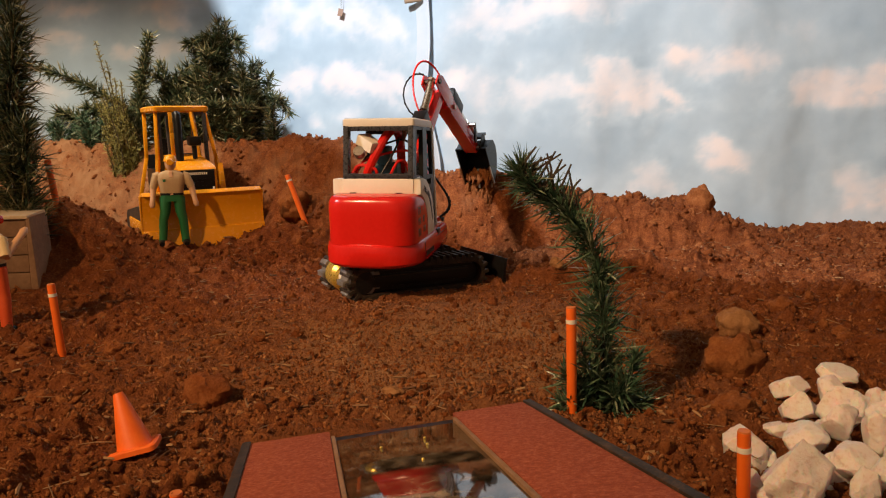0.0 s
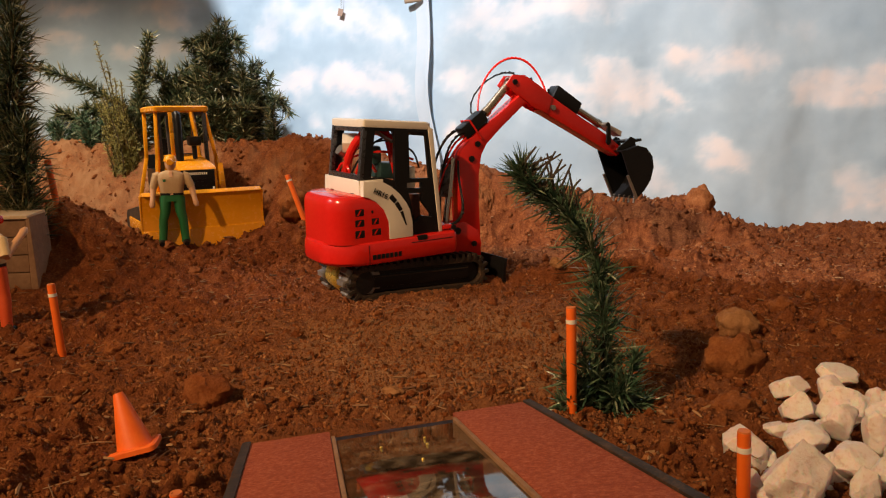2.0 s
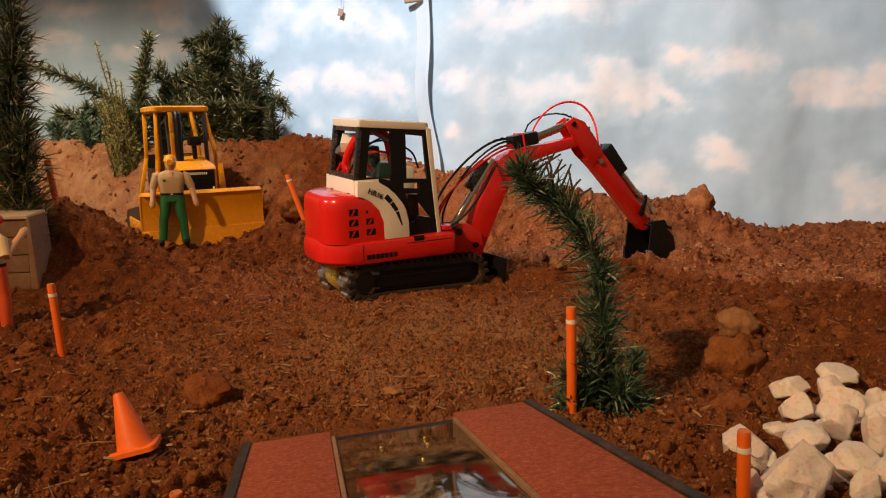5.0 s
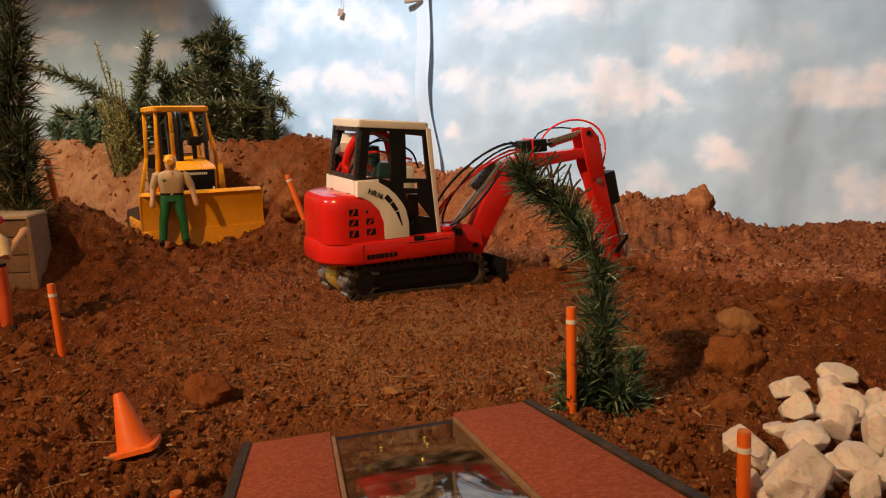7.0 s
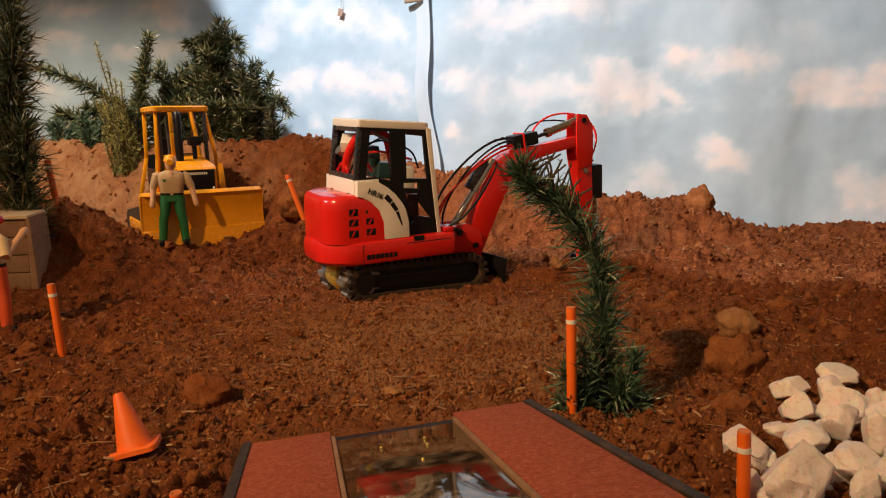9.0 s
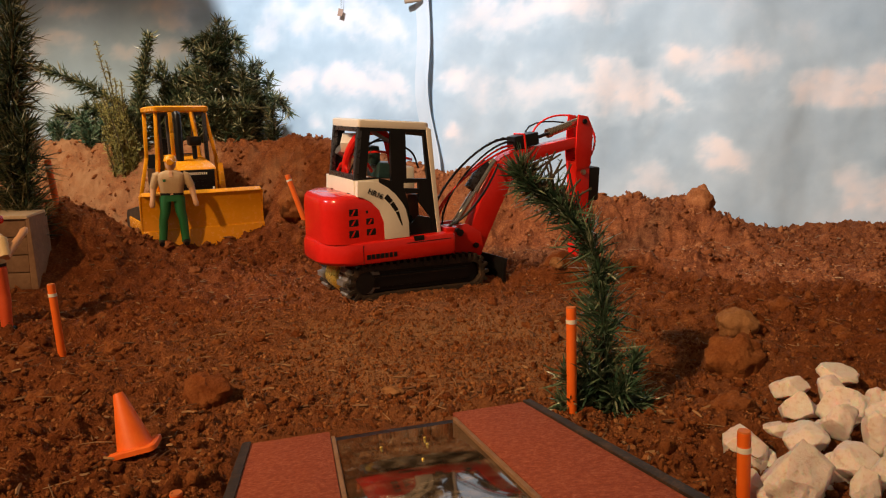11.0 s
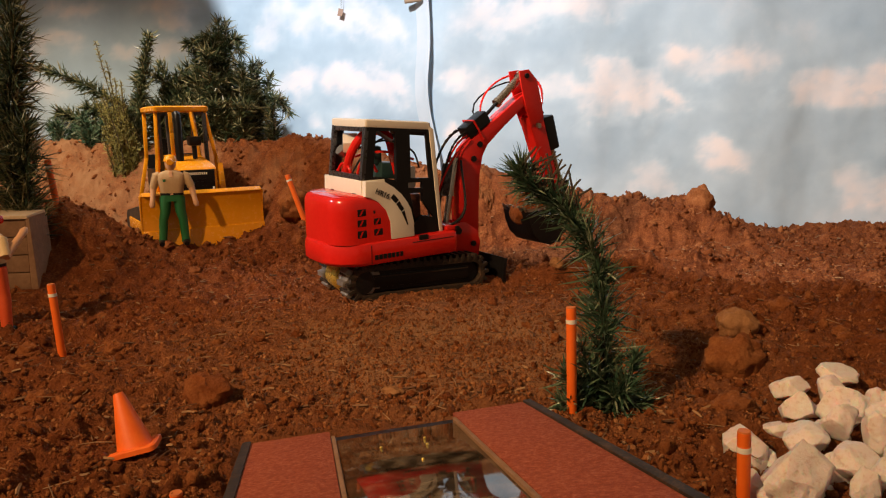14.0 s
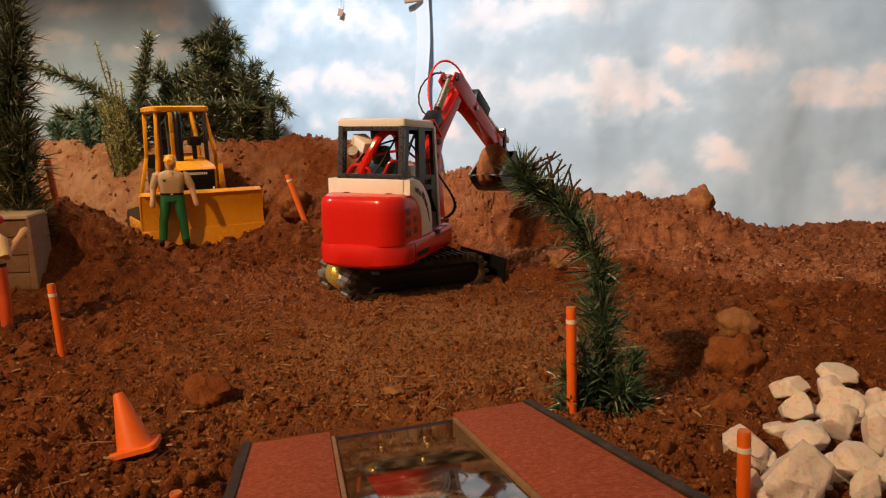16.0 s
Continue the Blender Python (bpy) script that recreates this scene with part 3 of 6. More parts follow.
def make_cab():
    y0, y1 = -0.0478, 0.0290
    # cream base below the windows, with the curved side panel
    bm = bm_new()
    box(bm, -0.0570, -0.028, y0 - 0.0010, y1 + 0.0010, 0.1165, 0.1338, 0.0015)
    cab = EX["cab"] = part("cab_base", bm, CREAM, excavator, "cream lower cab shell")
    for ya, yb in ((-0.0562, y0 + 0.003), (y1 - 0.002, 0.0415)):
        bm = bm_new()
        prism(bm, PANEL_OUT + PANEL_IN, ya, yb, 0.0010)
        part("side_panel", bm, CREAM, cab, "cream curved side panel with black lettering" if ya < 0 else "")
    for y in (-0.036, 0.015):
        bm = bm_new()
        box(bm, -0.0576, -0.0560, y, y + 0.0070, 0.1172, 0.1192)
        part("slot", bm, BLACK, cab)
    # lettering and stripes on the panel
    fc = bpy.data.curves.new("letters", "FONT")
    fc.body, fc.size, fc.extrude = "HR16", 0.0078, 0.00012
    fc.offset = 0.00010
    tmp = bpy.data.objects.new("letters", fc)
    me = bpy.data.meshes.new_from_object(tmp)
    bpy.data.objects.remove(tmp)
    me.materials.append(BLACK)
    tx = new("lettering", me)
    tx.parent, tx.matrix_local = cab, pose(-0.0452, -0.0568, 0.1208, 90, 26, 0)
    tagged(tx, "black model lettering")
    for (xa, za), (xb, zb), w in (((-0.0242, 0.1157), (-0.0182, 0.1090), 0.0056), ((-0.0175, 0.1078), (-0.0118, 0.0992), 0.0048), ((-0.0113, 0.0978), (-0.0060, 0.0826), 0.0036)):
        bm = bm_new()
        d = Vector((xb - xa, 0, zb - za)).normalized()
        n = Vector((d.z, 0, -d.x)) * w / 2
        p, q, e = Vector((xa, 0, za)), Vector((xb, 0, zb)), 0.3 if w < 0.004 else 0.9
        prism(bm, [((p + n).x, (p + n).z), ((q + n * e).x, (q + n * e).z), ((q - n * e).x, (q - n * e).z), ((p - n).x, (p - n).z)], -0.0565, -0.0560)
        part("stripe", bm, BLACK, cab)
    # window frames and posts
    bm = bm_new()
    box(bm, -0.0560, -0.0515, y0, y1, 0.1337, 0.1390, 0.0007)
    box(bm, -0.0485, -0.0440, y0, y1, 0.1835, 0.1890, 0.0007)
    for y in (y0 - 0.0004, y1 - 0.0056):
        prism(bm, [(-0.0562, 0.1335), (-0.0488, 0.1891), (-0.0440, 0.1891), (-0.0512, 0.1335)], y, y + 0.0060, 0.0006)
    EX["frame"] = part("window_frame", bm, FRAME_GREY, excavator, "dark grey open rear window frame")
    for y in (y0 + 0.0015, y1 - 0.0015):
        bm = bm_new()
        rows = [REAR_POST, TOP_RAIL, PANEL_SILL, FRONT_EDGE, DOOR_FOOT] + ([DOOR_POST, DOOR_RAIL, LOW_RAIL, LOCK_PANEL] if y < 0 else [])
        for k, outline in enumerate(rows):
            prism(bm, outline, y - 0.0018 - 0.00012 * k, y + 0.0018 + 0.00012 * k)
        part("door_frame", bm, BLACK, EX["frame"], "black door frame with open windows")
        bm = bm_new()
        prism(bm, CREAM_POST, y - 0.0032, y + 0.0030, 0.0008)
        part("front_post", bm, CREAM, EX["frame"], "cream front post")
    bm = bm_new()
    box(bm, 0.026, 0.030, y0, y1, 0.176, 0.184, 0.0006)
    part("front_bar", bm, BLACK, EX["frame"])
    bm = bm_new()
    box(bm, 0.036, 0.042, y0, y1, 0.069, 0.082, 0.0006)
    part("front_sill", bm, BLACK, EX["frame"])
    # roof
    bm = bm_new()
    loft(bm, [rounded(-0.0487, 0.0330, y0 - 0.0010, y1 + 0.0010, 0.003, 0.006, 0.1885), rounded(-0.0492, 0.0340, y0 - 0.0015, y1 + 0.0015, 0.003, 0.006, 0.1905),
              rounded(-0.0490, 0.0336, y0 - 0.0012, y1 + 0.0012, 0.003, 0.006, 0.1955), rounded(-0.0470, 0.0310, y0 + 0.001, y1 - 0.001, 0.003, 0.006, 0.1968)])
    for v in bm.verts:
        v.co.z -= 0.006 * float(smooth01((v.co.x + 0.020) / 0.055)) ** 1.3
    EX["roof"] = part("roof", bm, CREAM, excavator, "cream rounded cab roof")
    # the inside: seat, teal block, servo, red sleeve and leads
    bm = bm_new()
    box(bm, -0.020, 0.018, -0.035, 0.012, 0.066, 0.090, 0.004)
    box(bm, -0.026, -0.012, -0.036, 0.010, 0.090, 0.128, 0.004)
    EX["seat"] = seat = part("seat", bm, BLACK, excavator, "black seat crowded with leads")
    bm = bm_new()
    box(bm, -0.030, 0.002, -0.020, 0.016, 0.128, 0.146, 0.003, pose(0, 0, 0.0, 0, 6, 0))
    box(bm, -0.022, -0.010, -0.014, 0.004, 0.145, 0.166, 0.004)
    part("motor", bm, surface("teal_plastic", [(0.3, (0.012, 0.035, 0.038)), (0.7, (0.03, 0.07, 0.07))], 50, 0.4), seat, "dark teal motor block")
    bm = bm_new()
    box(bm, -0.012, 0.012, -0.008, 0.008, -0.006, 0.006, 0.0012, pose(-0.040, 0.004, 0.170, 0, -24, 62))
    part("servo", bm, CREAM, seat, "cream servo box")
    bm = bm_new()
    tube(bm, [(-0.049, 0.013, 0.163), (-0.042, 0.014, 0.158)], 0.006, 14)
    part("can", bm, STEEL, seat, "small steel can")
    for ctrl, r, mat in (([(-0.043, 0.008, 0.134), (-0.045, 0.002, 0.146), (-0.043, -0.006, 0.162), (-0.034, -0.014, 0.178), (-0.020, -0.018, 0.183), (-0.006, -0.020, 0.176), (0.0, -0.020, 0.155), (0.004, -0.018, 0.135)], 0.0050, RED),
                         ([(-0.048, 0.022, 0.138), (-0.046, 0.016, 0.146), (-0.046, 0.006, 0.147), (-0.047, -0.004, 0.143), (-0.046, -0.006, 0.137)], 0.0017, RED),
                         ([(-0.044, 0.020, 0.136), (-0.040, 0.012, 0.150), (-0.030, -0.010, 0.158), (-0.012, -0.030, 0.160), (0.020, -0.030, 0.150)], 0.0014, RED),
                         ([(-0.040, 0.020, 0.137), (-0.036, 0.004, 0.160), (-0.010, -0.022, 0.172), (0.018, -0.030, 0.160), (0.030, -0.026, 0.140)], 0.0011, BLACK),
                         ([(-0.046, -0.020, 0.136), (-0.044, -0.028, 0.150), (-0.036, -0.034, 0.150), (-0.030, -0.036, 0.140)], 0.0016, RED),
                         ([(-0.047, -0.010, 0.137), (-0.040, -0.020, 0.155), (-0.025, -0.024, 0.170), (0.0, -0.018, 0.178)], 0.0011, BLACK)):
        bm = bm_new()
        tube(bm, curve_pts(ctrl, 8), r, 10)
        part("lead", bm, mat, seat)
    bm = bm_new()
    tube(bm, [(-0.030, -0.034, 0.184), (0.006, -0.020, 0.166)], 0.0022, 10)
    part("rod", bm, STEEL, seat)
    bm = bm_new()
    box(bm, 0.010, 0.024, -0.028, -0.008, 0.118, 0.142, 0.002)
    part("battery", bm, CREAM, seat, "cream battery pack")
    bm = bm_new()
    box(bm, 0.012, 0.026, -0.034, -0.012, 0.080, 0.112, 0.003)
    part("console", bm, surface("brown_plastic", [(0.3, (0.05, 0.015, 0.008)), (0.7, (0.10, 0.03, 0.015))], 50, 0.5), seat)
    # mast bracket and front deck details
    cheek = [(0.0570, 0.0370), (0.1080, 0.0330), (0.1100, 0.0450), (0.1060, 0.0600), (0.0890, 0.0715), (0.0570, 0.0715)]
    bm = bm_new()
    prism(bm, cheek, -0.0330, -0.0285, 0.0008)
    prism(bm, cheek, -0.0045, 0.0000, 0.0008)
    box(bm, 0.0550, 0.0680, -0.0328, -0.0003, 0.0372, 0.0700, 0.001)
    box(bm, 0.0480, 0.0640, -0.0540, -0.0300, 0.0690, 0.0740, 0.0012)
    EX["mast"] = mast = part("mast", bm, RED, excavator, "red boom mounting bracket")
    for p, r in (((0.0775, -0.0330, 0.0623), 0.0042), ((0.0600, -0.0560, 0.0710), 0.0028), ((0.0990, -0.0330, 0.0450), 0.0034)):
        bm = bm_new()
        tube(bm, [p, (p[0], p[1] - 0.0026, p[2])], r, 8)
        part("bolt", bm, BLACK, mast)
    # door sill pocket, name bars and panel joints on the red body
    bm = bm_new()
    box(bm, 0.0070, 0.0190, -0.0592, -0.0560, 0.0640, 0.0694, 0.0008)
    part("sill_pocket", bm, BLACK, EX["body"], "dark step pocket under the door")
    for i, w in enumerate((0.0042, 0.0042, 0.0042, 0.0042, 0.0038, 0.0036, 0.0036)):
        bm = bm_new()
        x = -0.0494 + i * 0.0052
        box(bm, x, x + w, -0.0594, -0.0588, 0.0500, 0.0552)
        part("name_bar", bm, BLACK, EX["body"])
    for x0, x1, z0, z1 in ((-0.002, 0.052, 0.0625, 0.0632), (-0.0533, -0.0528, 0.046, 0.066)):
        bm = bm_new()
        box(bm, x0, x1, -0.0593, -0.0587, z0, z1)
        part("panel_joint", bm, BLACK, EX["body"])


make_cab()


def make_arm():
    bm = bm_new()
    prism(bm, [(-0.014, -0.010), (-0.015, 0.05), (-0.011, 0.106), (-0.006, 0.118), (0.006, 0.130), (0.046, 0.155), (0.080, 0.178), (0.0935, 0.183), (0.099, 0.176), (0.091, 0.170), (0.053, 0.142), (0.029, 0.1225), (0.021, 0.110), (0.016, 0.088), (0.0135, 0.05), (0.0125, -0.010)], -0.0088, 0.0088, 0.0012)
    boom = EX["boom"] = part("boom", bm, RED, excavator, "red bent metal boom")
    for p in ((0.0066, 0.1068), (0.0160, 0.1234), (0.0, 0.0)):
        for y in (-0.0110, 0.0080):
            bm = bm_new()
            tube(bm, [(p[0], y, p[1]), (p[0], y + 0.003, p[1])], 0.0036, 8)
            part("bolt", bm, BLACK, boom, smooth=20)
    bm = bm_new()
    m = pose(0.017, 0, 0.1430, 0, -33, 0)
    box(bm, -0.018, 0.018, -0.009, 0.009, -0.004, 0.0115, 0.002, m)
    part("valve_box", bm, BLACK, boom, "black taped valve box")
    bm = bm_new()
    tube(bm, [m @ Vector(p) for p in ((-0.004, -0.0105, -0.014), (-0.004, -0.0105, 0.0125), (-0.004, 0.0105, 0.0125), (-0.004, 0.0105, -0.014))], 0.0013, 8)
    part("tie", bm, RED, boom, "red cable tie")
    bm = bm_new()
    cheek = [(-0.0065, 0.0350), (0.0085, 0.0330), (0.0175, 0.0180), (0.0180, -0.0060), (0.0165, -0.030), (-0.0050, -0.034), (-0.0085, -0.014), (-0.0080, 0.0000), (-0.0080, 0.020)]
    prism(bm, cheek, -0.0108, -0.0090, 0.0006)
    prism(bm, cheek, 0.0090, 0.0108, 0.0006)
    prism(bm, [(-0.0060, -0.024), (0.0165, -0.018), (0.0180, -0.070), (0.0205, -0.136), (0.0185, -0.156), (0.0115, -0.1620), (0.0050, -0.158), (0.0020, -0.126), (-0.0025, -0.070), (-0.0055, -0.036)], -0.0092, 0.0092, 0.0008)
    stick = EX["stick"] = part("stick", bm, RED, excavator, "red metal dipper stick")
    for p in ((0.0026, 0.0266), (0.0053, -0.0369), STICK_TIP):
        bm = bm_new()
        tube(bm, [(p[0], -0.0130, p[1]), (p[0], 0.0130, p[1])], 0.0033, 8)
        part("pin", bm, STEEL if p[1] < -0.01 else BLACK, stick, smooth=20)
    bm = bm_new()
    box(bm, 0.0175, 0.0345, -0.0095, 0.0095, -0.075, -0.031, 0.003)
    part("cylinder_cover", bm, BLACK, stick, "black padded cylinder cover")
    bm = bm_new()
    tube(bm, [(0.0265, 0, -0.072), (0.0295, 0, -0.1160)], 0.0046, 14)
    tube(bm, [(0.0293, 0, -0.1120), (0.0297, 0, -0.1175)], 0.0054, 14)
    part("bucket_cylinder", bm, BRIGHT_STEEL, stick, "worn steel bucket cylinder")
    bm = bm_new()
    tube(bm, [(0.0300, -0.0140, -0.1205), (0.0300, 0.0140, -0.1205)], 0.0036, 10)
    part("link_pin", bm, STEEL, stick, "steel link pin")
    for y in (-0.0128, 0.0128):
        bm = bm_new()
        prism(bm, [(0.0275, -0.1170), (0.0330, -0.1185), (0.0330, -0.1235), (0.0135, -0.1380), (0.0085, -0.1360), (0.0095, -0.1310), (0.0270, -0.1220)], y - 0.0013, y + 0.0013, 0.0005)
        part("link", bm, BLACK, stick, "dark steel bucket link")
    bm = bm_new()
    prism(bm, [(0.0285, -0.1190), (0.0330, -0.1190), (0.0375, -0.1500), (0.0310, -0.1520)], -0.0080, 0.0080, 0.0006)
    part("push_link", bm, PALE_METAL, stick, "pale push link above the bucket")
    bm = bm_new()
    tube(bm, [(0.012, -0.006, 0.004), (0.019, -0.006, 0.004), (0.021, -0.006, 0.007)], 0.0016, 8)
    tube(bm, [(0.014, 0.0, -0.030), (0.022, 0.0, -0.028), (0.026, 0.0, -0.026)], 0.0015, 8)
    part("hose_fitting", bm, BLACK, stick)
    # bucket: curved shell, side cheeks, ears and teeth
    w, th = 0.024, 0.0018
    outer = [(-0.006, 0.002), (0.004, 0.000), (0.024, 0.001), (0.038, -0.006), (0.046, -0.020), (0.045, -0.036), (0.036, -0.052), (0.022, -0.063), (0.006, -0.070)]
    inner = [(x - 0.0022 * min(1, max(0, x / 0.01)), z - (0.0020 if z > -0.02 else -0.0016)) for x, z in outer]
    bm = bm_new()
    n = len(outer)
    shell = outer + inner[::-1]
    a = [[bm.verts.new((x, y, z)) for x, z in shell] for y in (-w, w)]
    for i in range(2 * n):
        j = (i + 1) % (2 * n)
        bm.faces.new((a[0][i], a[0][j], a[1][j], a[1][i]))
    for r in a:
        for i in range(n - 1):
            bm.faces.new((r[i], r[i + 1], r[2 * n - 2 - i], r[2 * n - 1 - i]))
    for ya, yb in ((-w - th, -w), (w, w + th)):
        prism(bm, outer, ya, yb)
    bucket = EX["bucket"] = part("bucket", bm, BLACK, excavator, "black steel digging bucket with teeth")
    bm = bm_new()
    box(bm, 0.0160, 0.0400, -0.0150, 0.0150, 0.0085, 0.0125, 0.0006, pose(0, 0, 0, 0, 8, 0))
    part("mounting_plate", bm, BLACK, bucket, "black mounting plate")
    for y in (-0.0165, 0.0145):
        bm = bm_new()
        prism(bm, [(-0.005, 0.0), (-0.002, 0.006), (0.006, 0.008), (0.022, 0.014), (0.028, 0.010), (0.028, 0.0)], y, y + 0.002)
        part("ear", bm, BLACK, bucket)
    for k in range(5):
        bm = bm_new()
        y = -w + 0.0015 + k * (2 * w - 0.006) / 4
        prism(bm, [(0.006, -0.0665), (0.011, -0.0665), (0.004, -0.0755), (0.0025, -0.0755)], y, y + 0.003)
        part("tooth", bm, STEEL, bucket)
    for y in (-w - th - 0.0006, w):
        bm = bm_new()
        prism(bm, [(-0.004, -0.034), (-0.001, -0.034), (0.0085, -0.0695), (0.0045, -0.0705)], y, y + th + 0.0006)
        part("cutting_edge", bm, STEEL, bucket, "worn bare steel edge")
    for ob in [bucket] + list(bucket.children):
        ob.data.transform(Matrix.Scale(0.95, 4))


make_arm()


def along(p, q):
    """Pose at p whose z axis runs to q."""
    d = Vector(q) - Vector(p)
    return Matrix.Translation(p) @ d.to_track_quat("Z", "Y").to_matrix().to_4x4()


def make_cylinders():
    for key, r, a, b, mat, label in (("boom_barrel", 0.0056, -0.040, 0.004, BRIGHT_STEEL, "worn steel boom cylinder"), ("boom_rod", 0.0040, -0.004, 0.074, BRIGHT_STEEL, "thin steel rod"),
                                     ("dipper_barrel", 0.0050, -0.050, 0.004, BRONZE, "bronze-grey dipper cylinder"), ("dipper_rod", 0.0022, -0.004, 0.040, BLACK, "dark cylinder rod")):
        bm = bm_new()
        tube(bm, [(0, 0, a), (0, 0, b)], r, 14)
        if "barrel" in key:
            tube(bm, [(0, 0, a - 0.001), (0, 0, a + 0.004)], r * 1.18, 14)
            tube(bm, [(0, -0.007, 0), (0, 0.007, 0)], 0.0026, 10)
        EX[key] = part(key, bm, mat, excavator, label)
    bm = bm_new()
    box(bm, -0.0060, 0.0050, 0.0045, 0.0125, -0.042, -0.004, 0.0012)
    part("gearbox", bm, FRAME_GREY, EX["boom_barrel"], "dark grey drive housing")


make_cylinders()


def cylinder_ends(t):
    s, b, k = m_swing(t), m_boom(t), m_stick(t)
    return {"boom": (m_post(t) @ Vector((0.0690, -0.0165, 0.0560)), b @ Vector((-0.0150, 0.0, 0.1050))),
            "dipper": (b @ Vector((0.0280, 0.0, 0.1530)), k @ Vector((0.0026, 0.0, 0.0266)))}


HOSES = {}


def bezier(p, t):
    a, b, c, d = p
    return (1 - t) ** 3 * a + 3 * t * (1 - t) ** 2 * b + 3 * t * t * (1 - t) * c + t ** 3 * d


def hose_curves(t):
    """Four control points for each flexible line."""
    s, b, k = m_swing(t), m_boom(t), m_stick(t)
    v = Vector

    def seg(m0, p0, d0, m1, p1, d1):
        return (m0 @ v(p0), m0 @ (v(p0) + v(d0)), m1 @ (v(p1) + v(d1)), m1 @ v(p1))
    return {"red_loop": seg(b, (0.024, -0.002, 0.152), (0.010, 0.032, 0.058), k, (0.0175, -0.004, -0.024), (0.064, 0.022, 0.060)),
            "black_loop": seg(b, (0.022, 0.004, 0.152), (-0.004, 0.040, 0.030), k, (0.014, 0.008, 0.006), (0.034, 0.022, 0.022)),
            "red_feed": seg(s, (0.058, -0.008, 0.072), (0.0, -0.006, 0.034), b, (-0.004, -0.010, 0.128), (-0.022, 0, -0.014)),
            "red_feed_two": seg(s, (0.064, -0.004, 0.072), (0.004, 0.0, 0.030), b, (-0.002, -0.004, 0.132), (-0.026, 0, -0.010)),
            "black_feed": seg(s, (0.060, 0.002, 0.072), (0.0, 0.004, 0.036), b, (0.004, 0.006, 0.142), (-0.036, 0.004, -0.004)),
            "black_feed_two": seg(s, (0.066, -0.012, 0.072), (-0.002, -0.004, 0.036), b, (0.000, -0.006, 0.138), (-0.034, -0.002, -0.008)),
            "black_lead": seg(s, (0.056, -0.048, 0.074), (0.014, -0.026, 0.014), b, (-0.012, -0.010, 0.104), (-0.022, -0.034, -0.034))}


def make_hoses():
    for name, r, mat, n in (("red_loop", 0.0011, RED, 26), ("black_loop", 0.0010, BLACK, 10), ("red_feed", 0.0012, RED, 13), ("red_feed_two", 0.0011, RED, 13), ("black_feed", 0.0014, BLACK, 14), ("black_feed_two", 0.0011, BLACK, 13), ("black_lead", 0.0013, BLACK, 13)):
        most = 0.0
        for t in range(0, 17):
            c = hose_curves(t)[name]
            pts = [bezier(c, i / 30) for i in range(31)]
            most = max(most, max((pts[min(30, int((i + 1) * 30 / n))] - pts[int(i * 30 / n)]).length for i in range(n)))
        for i in range(n):
            bm = bm_new()
            h = most * 0.53
            tube(bm, [(0, 0, -h), (0, 0, -h * 0.9), (0, 0, h * 0.9), (0, 0, h)], [r * 0.97, r, r, r * 0.97], 14)
            HOSES[name, i, n] = part("hose_piece", bm, mat, excavator, "thin flexible " + ("red" if mat is RED else "black") + " hose")


make_hoses()


